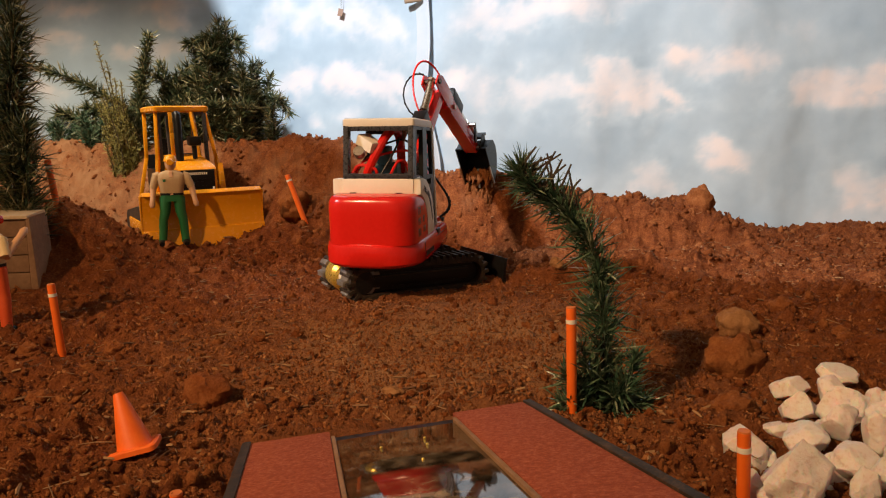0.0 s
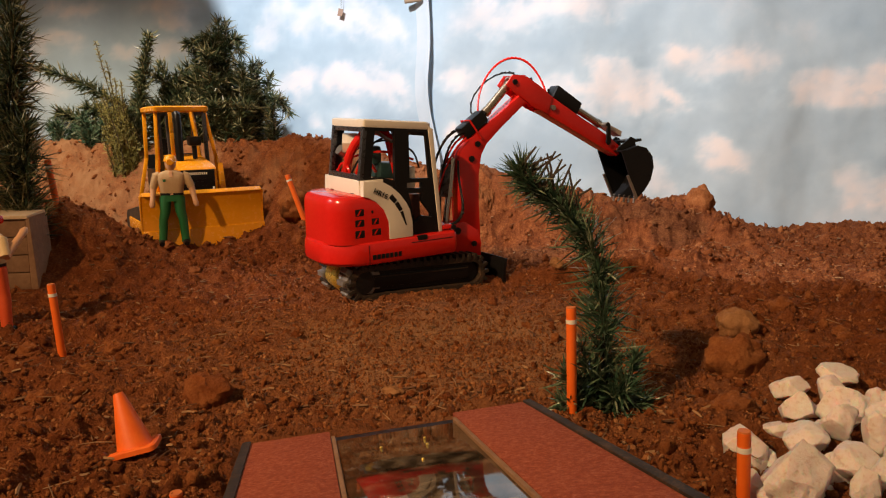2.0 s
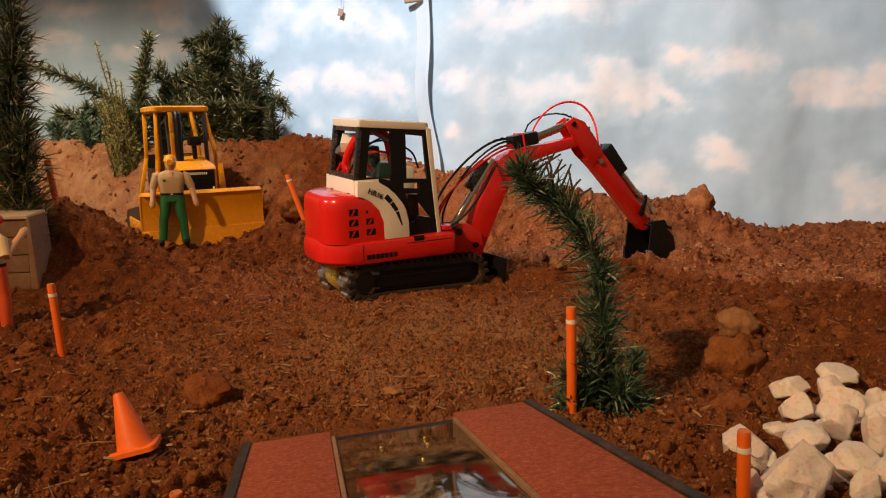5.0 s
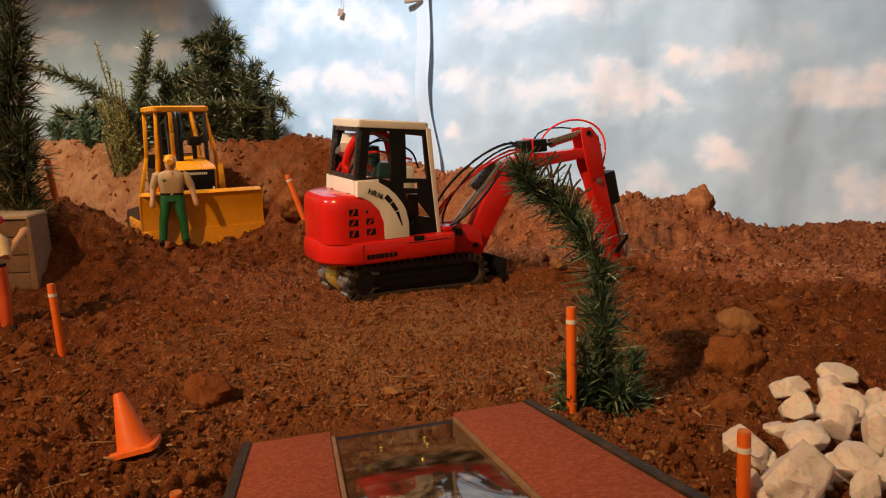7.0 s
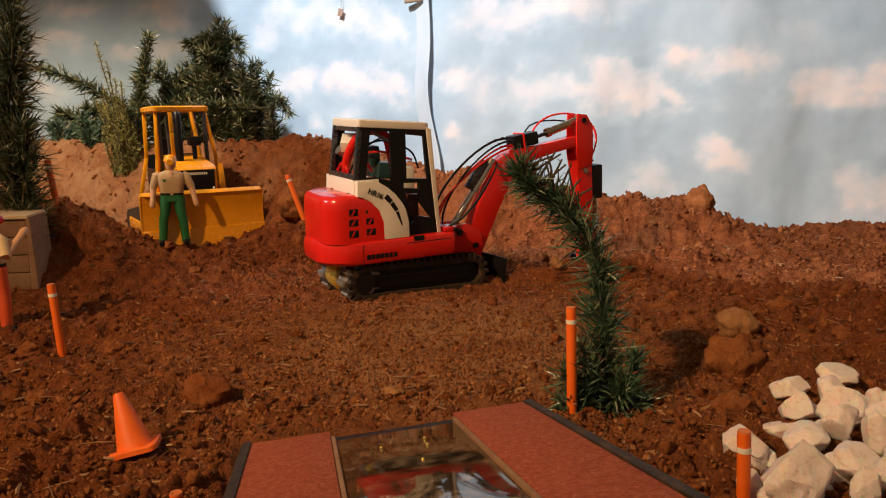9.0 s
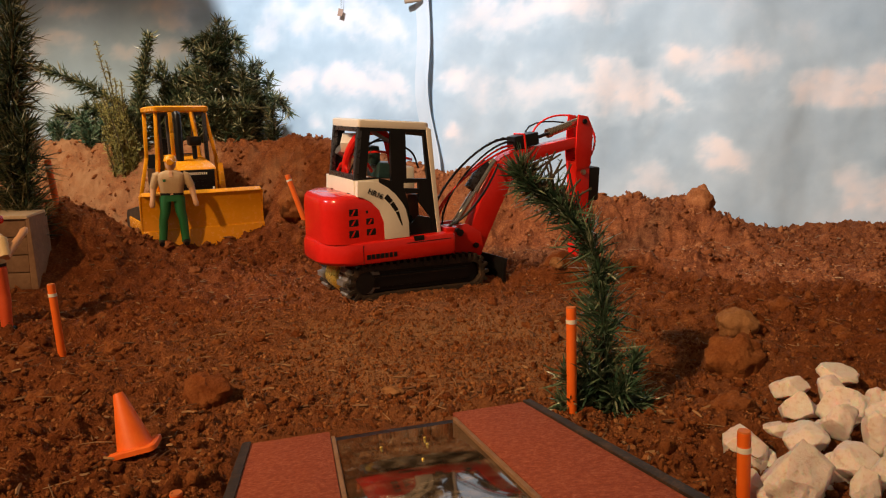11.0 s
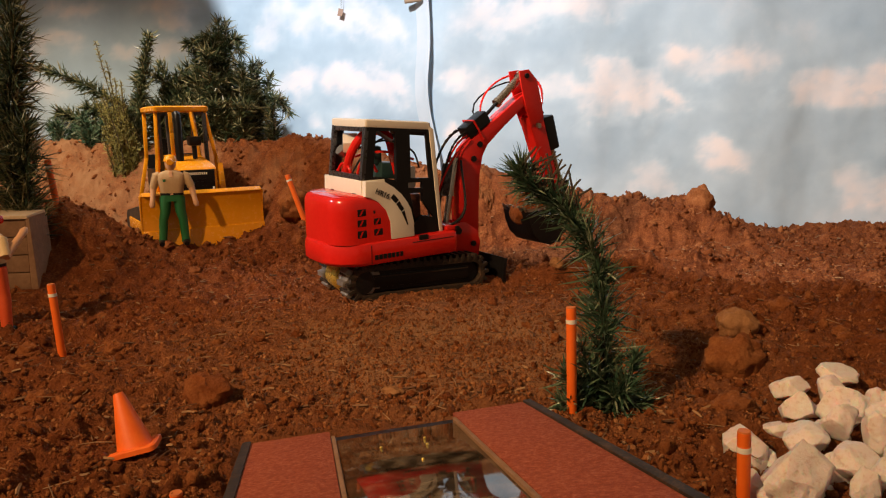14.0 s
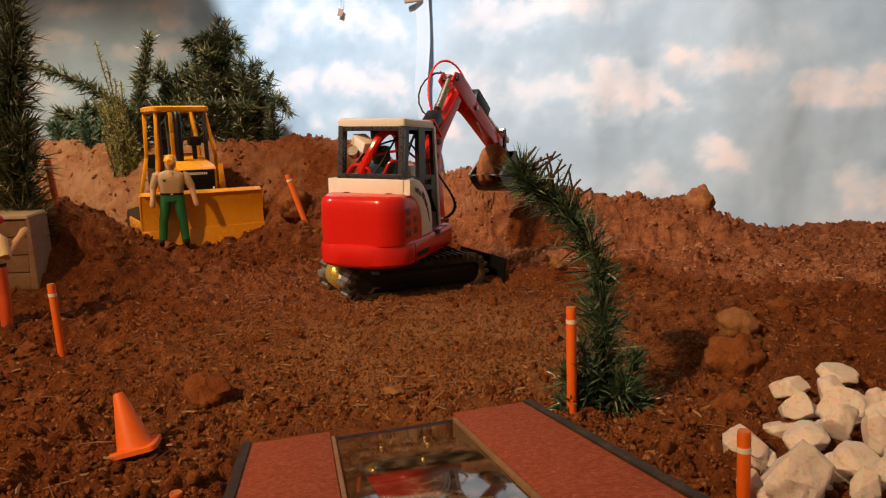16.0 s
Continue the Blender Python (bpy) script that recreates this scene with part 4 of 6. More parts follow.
def make_chassis():
    # two rubber tracks with lugs, side frames, cog wheels at the rear, a small push blade at the front
    YM, lug_mesh = -0.004, None
    x0, x1, r = -0.048, 0.085, 0.0185
    def loop(n_round, rad):
        p = [(x0 - rad * math.sin(a), r + rad * math.cos(a)) for a in [math.pi * k / n_round for k in range(n_round + 1)]]
        q = [(x1 + rad * math.sin(a), r - rad * math.cos(a)) for a in [math.pi * k / n_round for k in range(n_round + 1)]]
        return p + q
    for side in (-1, 1):
        yo, yi = YM + side * 0.045, YM + side * 0.019
        bm = bm_new()
        o, i = loop(12, r), loop(12, r - 0.0058)
        n = len(o)
        for (ya, yb) in ((min(yo, yi), max(yo, yi)),):
            A = [bm.verts.new((x, ya, z)) for x, z in o]
            B = [bm.verts.new((x, yb, z)) for x, z in o]
            C = [bm.verts.new((x, ya, z)) for x, z in i]
            D = [bm.verts.new((x, yb, z)) for x, z in i]
            for k in range(n):
                j = (k + 1) % n
                for q in ((A[k], B[k], B[j], A[j]), (C[k], C[j], D[j], D[k]), (A[k], A[j], C[j], C[k]), (B[k], D[k], D[j], B[j])):
                    bm.faces.new(q)
        # lugs
        per = [Vector((x, 0, z)) for x, z in o] + [Vector((o[0][0], 0, o[0][1]))]
        cum = [0.0]
        for p, q in zip(per, per[1:]):
            cum.append(cum[-1] + (q - p).length)
        lugs, lug_poses = 46, []
        for k in range(lugs):
            d = (k + 0.5) * cum[-1] / lugs
            j = max(jj for jj in range(len(cum) - 1) if cum[jj] <= d)
            p = per[j].lerp(per[j + 1], (d - cum[j]) / max(1e-9, cum[j + 1] - cum[j]))
            tdir = (per[j + 1] - per[j]).normalized()
            m = Matrix.Translation((p.x, (yo + yi) / 2, p.z)) @ Matrix(((tdir.x, 0, -tdir.z, 0), (0, 1, 0, 0), (tdir.z, 0, tdir.x, 0), (0, 0, 0, 1)))
            lug_poses.append(m)
        track = part("track", bm, RUBBER, excavator, "black rubber track with lugs and soil on it")
        if lug_mesh is None:
            bm = bm_new()
            hw = abs(yo - yi) / 2
            box(bm, -0.0020, 0.0016, -hw - 0.0012, hw + 0.0012, -0.0040, 0.0030)
            first = part("lug", bm, RUBBER, track, smooth=0)
            first.matrix_local, lug_mesh = lug_poses.pop(0), first.data
        for m in lug_poses:
            lug = new("lug", lug_mesh)
            lug.parent, lug.matrix_local = track, m
        bm = bm_new()
        ys = (YM + side * 0.024, YM + side * 0.0385)
        loft(bm, [[(x, ys[0], z) for x, z in loop(8, r - 0.0075)], [(x, ys[1], z) for x, z in loop(8, r - 0.0075)]])
        box(bm, x0 + 0.004, x1 - 0.002, min(ys[1], ys[1] + side * 0.002), max(ys[1], ys[1] + side * 0.002), 0.012, 0.026, 0.0008)
        fr = part("side_frame", bm, BLACK, track, "black side frame")
        bm = bm_new()
        box(bm, x0 + 0.010, x1 - 0.004, min(ys[1], ys[1] + side * 0.0036), max(ys[1], ys[1] + side * 0.0036), 0.0232, 0.0246, 0.0003)
        part("rail", bm, RUBBER, track, "thin dusty side rail")
        bm = bm_new()
        tube(bm, [(x0 + 0.002, ys[1], r - 0.002), (x0 + 0.002, ys[1] + side * 0.0045, r - 0.002)], 0.0032, 8)
        part("wheel_bolt", bm, STEEL, track)
        # toothed drive wheel
        bm = bm_new()
        cx, ro, ri = x0 - 0.0030, 0.0225, 0.0178
        prof = []
        for k in range(9):
            a0 = 2 * math.pi * k / 9
            for da, rr in ((0.0, ri), (0.18, ri), (0.26, ro), (0.50, ro), (0.58, ri)):
                prof.append((cx + rr * math.cos(a0 + da), r + 0.001 + rr * math.sin(a0 + da)))
        ya, yb = sorted((YM + side * 0.0215, YM + side * 0.0400))
        prism(bm, prof, ya, yb, 0.0006)
        part("cog_wheel", bm, surface("dull_grey_metal", [(0.3, (0.18, 0.16, 0.14)), (0.7, (0.36, 0.33, 0.30))], 60, 0.5, metal=0.6), track, "dull grey toothed drive wheel")
        bm = bm_new()
        tube(bm, [(cx, YM + side * 0.0411, r + 0.001), (cx, YM + side * 0.0448, r + 0.001)], [0.0140, 0.0125], 20)
        part("wheel_cap", bm, BLACK, track, "black wheel cap")
    bm = bm_new()
    tube(bm, [(-0.050, YM - 0.020, 0.0215), (-0.050, YM + 0.020, 0.0215)], 0.0035, 12)
    tube(bm, [(-0.054, YM - 0.004, 0.0205), (-0.054, YM + 0.000, 0.0205), (-0.054, YM + 0.020, 0.0205)], [0.0140, 0.0180, 0.0170], 24)
    part("axle", bm, BRASS, excavator, "brass axle hub")
    bm = bm_new()
    tube(bm, [(-0.054, YM - 0.0190, 0.0205), (-0.054, YM - 0.004, 0.0205)], [0.0085, 0.0105], 18)
    part("collar", bm, WHITE, excavator, "white axle collar")
    bm = bm_new()
    box(bm, -0.040, 0.075, YM - 0.020, YM + 0.020, 0.010, 0.036, 0.003)
    tube(bm, [(0.0, 0, 0.030), (0.0, 0, 0.0435)], 0.034, 28)
    part("undercarriage", bm, BLACK, excavator, "black undercarriage")
    bm = bm_new()
    prism(bm, [(0.124, 0.002), (0.128, 0.004), (0.1275, 0.018), (0.130, 0.032), (0.126, 0.033), (0.1235, 0.018)], YM - 0.052, YM + 0.052, 0.0006)
    blade = part("push_blade", bm, BLACK, excavator, "small black push blade")
    for y in (-0.020, 0.018):
        bm = bm_new()
        prism(bm, [(0.07, 0.024), (0.125, 0.022), (0.125, 0.012), (0.07, 0.016)], y - 0.004, y + 0.004)
        part("blade_arm", bm, BLACK, blade)


make_chassis()


# ---- the soil carried in the bucket and the crumbs that fall from it ----
def lump_mesh(name, seed, r, squash=(1, 1, 1), sub=3, rough=0.35, mat=None):
    bm = bm_new()
    bmesh.ops.create_icosphere(bm, subdivisions=sub, radius=1)
    off = Vector((seed * 3.7, seed * 1.9, seed * 5.3))
    for v in bm.verts:
        d = v.co.normalized()
        k = 1 + rough * noise.noise(d * 1.6 + off) + rough * 0.5 * noise.noise(d * 4.2 + off) + rough * 0.25 * noise.noise(d * 9 + off)
        v.co = Vector((d.x * squash[0], d.y * squash[1], d.z * squash[2])) * k * r
    return bm


# ---- scenery pieces ----
def make_rock(x, y, z, w, h, seed):
    """A broken white stone: a rough lump with worn flat faces."""
    rnd = random.Random(seed)
    bm = lump_mesh("r", seed, 1.0, (1, 1, 1), 4, 0.20)
    for k in range(11):
        d = Vector((rnd.gauss(0, 1), rnd.gauss(0, 1), rnd.gauss(0, 1))).normalized()
        c = rnd.uniform(0.56, 0.88)
        for v in bm.verts:
            e = v.co.dot(d) - c
            if e > 0:
                v.co -= d * e * 0.93
    dep = rnd.uniform(0.8, 1.05)
    for v in bm.verts:
        v.co += 0.05 * Vector(noise.noise_vector(v.co * 3.1 + Vector((seed, 0, 0)))) + 0.018 * Vector(noise.noise_vector(v.co * 9.0))
        v.co = Vector((v.co.x * w * 0.98, v.co.y * w * dep * 0.9, v.co.z * h * 1.42))
    ob = part("white_stone", bm, WHITE_ROCK, smooth=40)
    ob.matrix_world = pose(x, y, z, 0, 0, rnd.uniform(-25, 25))
    tagged(ob, "rough white broken stone on a heap beside the soil", "stone", "heap of white stones")


ROCKS = [(0.2727, 0.4915, 0.0144, 0.0152, 0.0070), (0.2362, 0.4794, 0.0082, 0.0139, 0.0066), (0.2194, 0.4343, 0.0128, 0.0120, 0.0088), (0.2529, 0.4600, 0.0153, 0.0111, 0.0060), (0.2365, 0.4172, 0.0211, 0.0150, 0.0092),
         (0.2229, 0.3915, 0.0206, 0.0109, 0.0088), (0.2723, 0.4390, 0.0157, 0.0085, 0.0062), (0.2345, 0.3754, 0.0223, 0.0115, 0.0120), (0.2066, 0.4244, 0.0037, 0.0141, 0.0042), (0.1622, 0.3771, 0.0104, 0.0140, 0.0118), (0.1997, 0.3845, 0.0133, 0.0147, 0.0078)]
ROCKS += [(0.1721, 0.3332, 0.0182, 0.0206, 0.0140), (0.1735, 0.3719, 0.0046, 0.0083, 0.0066), (0.2139, 0.3551, 0.0148, 0.0159, 0.0072), (0.2017, 0.3310, 0.0138, 0.0089, 0.0080), (0.1540, 0.3469, 0.0057, 0.0068, 0.0073), (0.2172, 0.3397, 0.0150, 0.0095, 0.0090),
          (0.2584, 0.3915, 0.0183, 0.0109, 0.0098), (0.2362, 0.3573, 0.0169, 0.0110, 0.0088), (0.2774, 0.4314, 0.0155, 0.0089, 0.0072), (0.1844, 0.3392, 0.0045, 0.0144, 0.0072), (0.1613, 0.3355, 0.0045, 0.0118, 0.0072), (0.2250, 0.4050, 0.0070, 0.0140, 0.0090), (0.2450, 0.4400, 0.0060, 0.0150, 0.0090), (0.2050, 0.3600, 0.0050, 0.0130, 0.0090)]
for i, row in enumerate(ROCKS):
    make_rock(*row, 40 + i)


def make_lump(x, y, r, seed, squash=(1, 1, 0.8), label="hard lump of reddish soil lying on the ground", sink=0.3, mat=None):
    bm = lump_mesh("l", seed, r, squash, 4, 0.26 if mat or "tall" in label else 0.34)
    for v in bm.verts:
        v.co += 0.04 * r * Vector(noise.noise_vector(v.co * 12 / r))
    ob = part("soil_lump", bm, mat or CLOD, smooth=60)
    ob.matrix_world = pose(x, y, float(height(x, y, False)) + r * squash[2] * (1 - 2 * sink), 0, 0, seed * 50)
    tagged(ob, label, "soil lump", "lumps of soil")


TAN = surface("tan_clod", [(0.25, (0.17, 0.070, 0.028)), (0.5, (0.29, 0.14, 0.060)), (0.8, (0.40, 0.22, 0.11))], 60, 0.95, bump=0.0012, bscale=300, spec=0.1)
make_lump(0.255, 0.622, 0.0175, 3, (1, 0.9, 0.85), "pale tan lump of soil on the ground", 0.15, TAN)
make_lump(0.224, 0.546, 0.025, 4, (1.0, 0.8, 0.90), "flat slab of hard reddish soil lying on the ground", 0.36)
make_lump(-0.233, 1.16, 0.030, 5, (1.1, 0.8, 0.9))
make_lump(0.416, 1.195, 0.023, 6, (1.0, 0.9, 1.1), "tall lump of soil on the bank", 0.42)
make_lump(-0.160, 0.478, 0.0165, 17, (1.2, 0.85, 0.9), sink=0.33)
make_lump(0.187, 0.450, 0.013, 8, (1.2, 0.9, 0.8))
make_lump(0.330, 0.70, 0.012, 9)
make_lump(-0.33, 0.545, 0.011, 10, (1.3, 0.9, 0.7))
make_lump(-0.35, 0.60, 0.009, 12)
make_lump(0.135, 0.860, 0.009, 13, (1.1, 0.8, 0.9), "pale tan lump of soil on the ground", 0.2, TAN)
make_lump(-0.035, 0.488, 0.006, 14, (1.3, 0.8, 0.6), "pale tan lump of soil on the ground", 0.2, TAN)
make_lump(0.30, 0.93, 0.010, 15)
make_lump(-0.39, 0.50, 0.008, 16)
for px, py, pr, ps in ((0.232, 0.985, 0.0085, 21), (0.262, 0.965, 0.0065, 22), (0.292, 0.985, 0.0095, 23), (0.315, 1.000, 0.0075, 24), (0.205, 0.955, 0.0060, 25), (0.345, 0.975, 0.0070, 26), (0.155, 0.905, 0.0070, 27), (0.275, 0.935, 0.0055, 28)):
    make_lump(px, py, pr, ps, (1.15, 0.9, 0.85), "rounded pebble of hardened reddish soil beside the pit", 0.25)
rl = random.Random(31)
for k in range(44):
    y = rl.uniform(0.36, 1.0)
    x = rl.uniform(-0.62, 0.62) * y
    if abs(x + 0.03) < 0.20 and y > 0.36:
        x = math.copysign(abs(x) + 0.2, x + 0.03)
    if (x > 0.12 and y < 0.55) or abs(x) > 0.64 * y:
        continue
    make_lump(x, y, rl.uniform(0.0055, 0.0105), 100 + k, (rl.uniform(0.9, 1.3), rl.uniform(0.8, 1.1), rl.uniform(0.6, 0.85)), sink=0.4)


def scatter():
    """Crumbs of soil, pebbles, straw and chips over the ground, each kind one object."""
    rng = np.random.default_rng(5)
    base = []
    for s in range(7):
        bm = bm_new()
        bmesh.ops.create_icosphere(bm, subdivisions=1 if s < 4 else 2, radius=1)
        for v in bm.verts:
            d = v.co.normalized()
            v.co = d * (1 + 0.75 * noise.noise(d * 1.7 + Vector((s * 9.1, 3, 1))) + 0.45 * noise.noise(d * 4 + Vector((s * 5.1, 7, 2))))
            v.co.z *= 0.62
        bm.verts.ensure_lookup_table()
        base.append((np.array([v.co[:] for v in bm.verts]), np.array([[v.index for v in f.verts] for f in bm.faces])))
        bm.free()

    def field(name, n, lo, hi, power, label, mat, region):
        V, Fc, off = [], [], 0
        ys = region(rng, n)
        xs = (rng.random(n) * 1.5 - 0.75) * ys * 1.02
        rs = lo * (hi / lo) ** (rng.random(n) ** power)
        zs = height(xs, ys)
        keep = (np.abs(xs + 0.05) > 0.10) | (np.abs(ys - 0.85) > 0.07) | (rs < 0.002)
        thin = np.exp(-((xs + 0.03) / 0.22) ** 2 - ((ys - 0.62) / 0.18) ** 2)
        keep &= rng.random(n) > 0.93 * thin * (rs > 0.0019)
        if name == "fine_gravel":
            keep &= rng.random(n) < 0.25 + 1.1 * np.exp(-((xs - 0.03) / 0.22) ** 2 - ((ys - 0.60) / 0.20) ** 2)
        if name == "bank_crumbs":
            keep &= (rng.random(n) < 0.45) | (xs > -0.40) | (ys < 1.08)
        keep &= np.hypot(xs + 0.1765, ys - 0.401) > 0.018 + rs
        keep &= ~on_board(xs, ys)
        for x, y, z, r in zip(xs[keep], ys[keep], zs[keep], rs[keep]):
            co, fc = base[int(rng.integers(4, 7)) if r > 0.0035 and y < 0.8 else int(rng.integers(0, 4))]
            a, b, c = rng.random(3) * 6.28
            R = np.array(Euler((a, b, c)).to_matrix())
            sc = r * (0.45 + 1.0 * rng.random(3))
            V.append((co * sc) @ R.T + (x, y, z + r * (0.35 if name == "fine_gravel" else 0.15)))
            Fc.append(fc + off)
            off += len(co)
        me = bpy.data.meshes.new(name)
        me.from_pydata(np.concatenate(V), [], np.concatenate(Fc))
        me.materials.append(mat)
        me.shade_smooth()
        tagged(new(name, me), label, "soil", kind="stuff")

    field("soil_crumbs", 26000, 0.0005, 0.0046, 3.2, "loose crumbs of reddish-brown soil", CLOD, lambda g, n: 0.30 + 0.75 * g.random(n) ** 1.1)
    field("fine_gravel", 64000, 0.0005, 0.0021, 1.6, "fine gravel and grit over the trodden soil", GRIT, lambda g, n: 0.32 + 0.68 * g.random(n) ** 1.15)
    field("bank_crumbs", 15000, 0.0010, 0.0056, 2.9, "crumbs and pebbles on the soil banks", CLOD, lambda g, n: 0.94 + 0.46 * g.random(n))
    # straw, root fibres and wood chips
    for name, n, ln, wd, label in (("straw", 1100, (0.005, 0.022), 0.0004, "dry straw and root fibres in the soil"), ("wood_chips", 900, (0.003, 0.011), 0.0010, "small wood chips in the soil")):
        V, Fc = [], []
        for k in range(n):
            y = 0.32 + 0.85 * rng.random()
            x = (rng.random() * 1.4 - 0.7) * y
            if on_board(x, y, 0.012):
                continue
            L, a, tilt = ln[0] + (ln[1] - ln[0]) * rng.random() ** 2, rng.random() * 6.28, rng.normal() * 0.18
            bend = rng.normal() * 0.25
            d = np.array([math.cos(a), math.sin(a), tilt])
            s = np.array([-math.sin(a), math.cos(a), 0])
            c = np.array([x, y, ground_z(x, y) + 0.0012])
            o = len(V) * 4
            for i, u in enumerate((-0.5, 0.0, 0.5)):
                p = c + d * u * L + s * bend * L * (u * u)
                w = wd * (1 - 0.4 * abs(u))
                V.append([p + s * w, p + (0, 0, w), p - s * w, p - (0, 0, w)])
            for i in range(2):
                b0 = o + 4 * i
                for j in range(4):
                    Fc.append((b0 + j, b0 + (j + 1) % 4, b0 + 4 + (j + 1) % 4, b0 + 4 + j))
        me = bpy.data.meshes.new(name)
        me.from_pydata(np.array(V).reshape(-1, 3), [], Fc)
        me.materials.append(STRAW)
        tagged(new(name, me), label, "plant debris", kind="stuff")


scatter()


def make_twigs():
    rt = random.Random(77)
    for k in range(16):
        x, y = rt.uniform(0.12, 0.62), rt.uniform(1.15, 1.22)
        p = Vector((x, y, float(height(x, y, False)) - 0.002))
        d = Vector((rt.uniform(-0.7, 0.9), rt.uniform(-0.3, 0.2), rt.uniform(0.4, 1.0))).normalized()
        L = rt.uniform(0.012, 0.028)
        bm = bm_new()
        tube(bm, curve_pts([p, p + d * L * 0.5 + Vector((0.002, 0, 0)), p + d * L + Vector((rt.uniform(-0.006, 0.006), 0, -0.003))], 4), [0.0006] * 8 + [0.0003], 5)
        tagged(part("dry_twig", bm, STRAW), "thin dry twig sticking out of the soil bank", "twig", "dry twigs on the bank")


make_twigs()


# ---- the board with a glossy middle at the front ----
def make_board():
    far_l, far_r = Vector((-0.1143, 0.4092, -0.0007)), Vector((0.0521, 0.4441, 0.0120))
    xa = (far_r - far_l).normalized()
    ya = Vector((-0.1873, 0.9635, -0.1912))
    za = xa.cross(ya).normalized()
    m = Matrix((xa, ya, za)).transposed().to_4x4()
    m.translation = far_l
    board = thing("ramp_board", m, "red gritty board with a dark glossy middle panel on soil", "board")
    far, near = 0.0, -0.22
    bm = bm_new()
    box(bm, -0.003, 0.1745, near, far - 0.001, -0.014, -0.0025)
    part("base", bm, BLACK, board, "black base board")
    for a, b, lab in ((0.001, 0.0475, 0.0), (0.1232, 0.1690, 0.0)):
        bm = bm_new()
        box(bm, a, b, near, far, -0.003, 0.0015, 0.0006)
        part("grit_strip", bm, SANDPAPER, board, "red gritty strip")
    bm = bm_new()
    box(bm, 0.0505, 0.1205, near, far - 0.018, -0.003, -0.0005, 0.0004)
    part("gloss_panel", bm, GLOSS, board, "dark stained glossy panel")
    for a in (0.0478, 0.1206):
        bm = bm_new()
        box(bm, a, a + 0.0024, near, far - 0.012, -0.003, 0.0012, 0.0005)
        part("edge_strip", bm, WOOD, board, "worn wooden edge strip")
    for a in (-0.0035, 0.1692):
        bm = bm_new()
        box(bm, a, a + 0.0052, near, far + 0.001, -0.010, 0.0026, 0.0007)
        part("border", bm, RUBBER, board, "black rubber border")
    for u, v in ((0.073, -0.052), (0.098, -0.045), (0.097, -0.060), (0.090, -0.088)):
        bm = bm_new()
        bmesh.ops.create_icosphere(bm, subdivisions=2, radius=0.0009)
        bmesh.ops.transform(bm, matrix=Matrix.Translation((u, v, -0.0004)), verts=bm.verts)
        part("screw", bm, BRASS, board, "small brass screw head")


make_board()


# ---- stakes and cone ----
WORN_ORANGE = surface("worn_orange_paint", [(0.3, (0.50, 0.13, 0.03)), (0.7, (0.70, 0.22, 0.06))], 300, 0.7)


def make_stake(bot, top, r, name="marker_stake"):
    bot, top = Vector(bot), Vector(top)
    d = (top - bot).normalized()
    bot = bot - d * 0.02
    L = (top - bot).length
    st = thing(name, along(bot, top), "orange painted wooden stake with a white band in soil", "stake", "marker stakes")
    bm = bm_new()
    tube(bm, [(0, 0, 0), (0, 0, L - 0.0005)], r, 20)
    part("dowel", bm, ORANGE, st)
    bm = bm_new()
    tube(bm, [(0, 0, L - 0.0105), (0, 0, L - 0.0078)], r + 0.00025, 20)
    part("band", bm, WHITE, st, "white tape band")
    bm = bm_new()
    tube(bm, [(0, 0, L - 0.001), (0, 0, L + 0.0003)], [r * 0.98, r * 0.9], 20)
    part("end_grain", bm, WORN_ORANGE, st, "worn orange end")


for b, t in (((-0.488, 0.93, 0.080), (-0.496, 0.93, 0.145)), ((-0.2125, 1.10, 0.060), (-0.2320, 1.10, 0.116)), ((-0.322, 0.60, 0.001), (-0.326, 0.60, 0.056)),
             ((0.084, 0.457, 0.0), (0.0815, 0.457, 0.0715)), ((0.147, 0.335, -0.008), (0.1445, 0.335, 0.0405)), ((-0.130, 0.335, -0.006), (-0.1300, 0.335, 0.0088))):
    make_stake(b, t, 0.0032 if b[1] < 0.7 else 0.0040)


def make_cone():
    cone = thing("traffic_cone", pose(-0.1765, 0.401, ground_z(-0.1765, 0.401) + 0.0015, -14, -16, 15), "small orange plastic traffic cone tilted in the soil", "cone")
    bm = bm_new()
    tube(bm, [(0, 0, z) for z in (0.0012, 0.004, 0.0340, 0.0352, 0.0346)], [0.0110, 0.0100, 0.0031, 0.0026, 0.0018], 32)
    part("cone_body", bm, ORANGE, cone)
    bm = bm_new()
    loft(bm, [rounded(-0.0130, 0.0130, -0.0130, 0.0130, 0.004, 0.004, -0.0010), rounded(-0.0130, 0.0130, -0.0130, 0.0130, 0.004, 0.004, 0.0016), rounded(-0.012, 0.012, -0.012, 0.012, 0.004, 0.004, 0.0026)])
    for v in bm.verts:
        v.co.z += 0.0022 * (v.co.x / 0.0165) * (v.co.y / 0.0165) + 0.0016 * (v.co.x / 0.0165) ** 2
    part("cone_base", bm, ORANGE, cone)


make_cone()


# ---- dolls: one plain mesh each ----
CLOTH_TAN = surface("tan_cloth", [(0.3, (0.42, 0.27, 0.13)), (0.7, (0.52, 0.35, 0.18))], 90, 0.7)
CLOTH_GREEN = surface("green_plastic", [(0.3, (0.010, 0.11, 0.030)), (0.7, (0.018, 0.15, 0.045))], 60, 0.5)
SKIN = surface("doll_plastic", [(0.3, (0.56, 0.30, 0.15)), (0.7, (0.62, 0.35, 0.19))], 60, 0.5)
RED_CLOTH = surface("orange_red_plastic", [(0.3, (0.62, 0.07, 0.012)), (0.7, (0.70, 0.10, 0.02))], 60, 0.5)


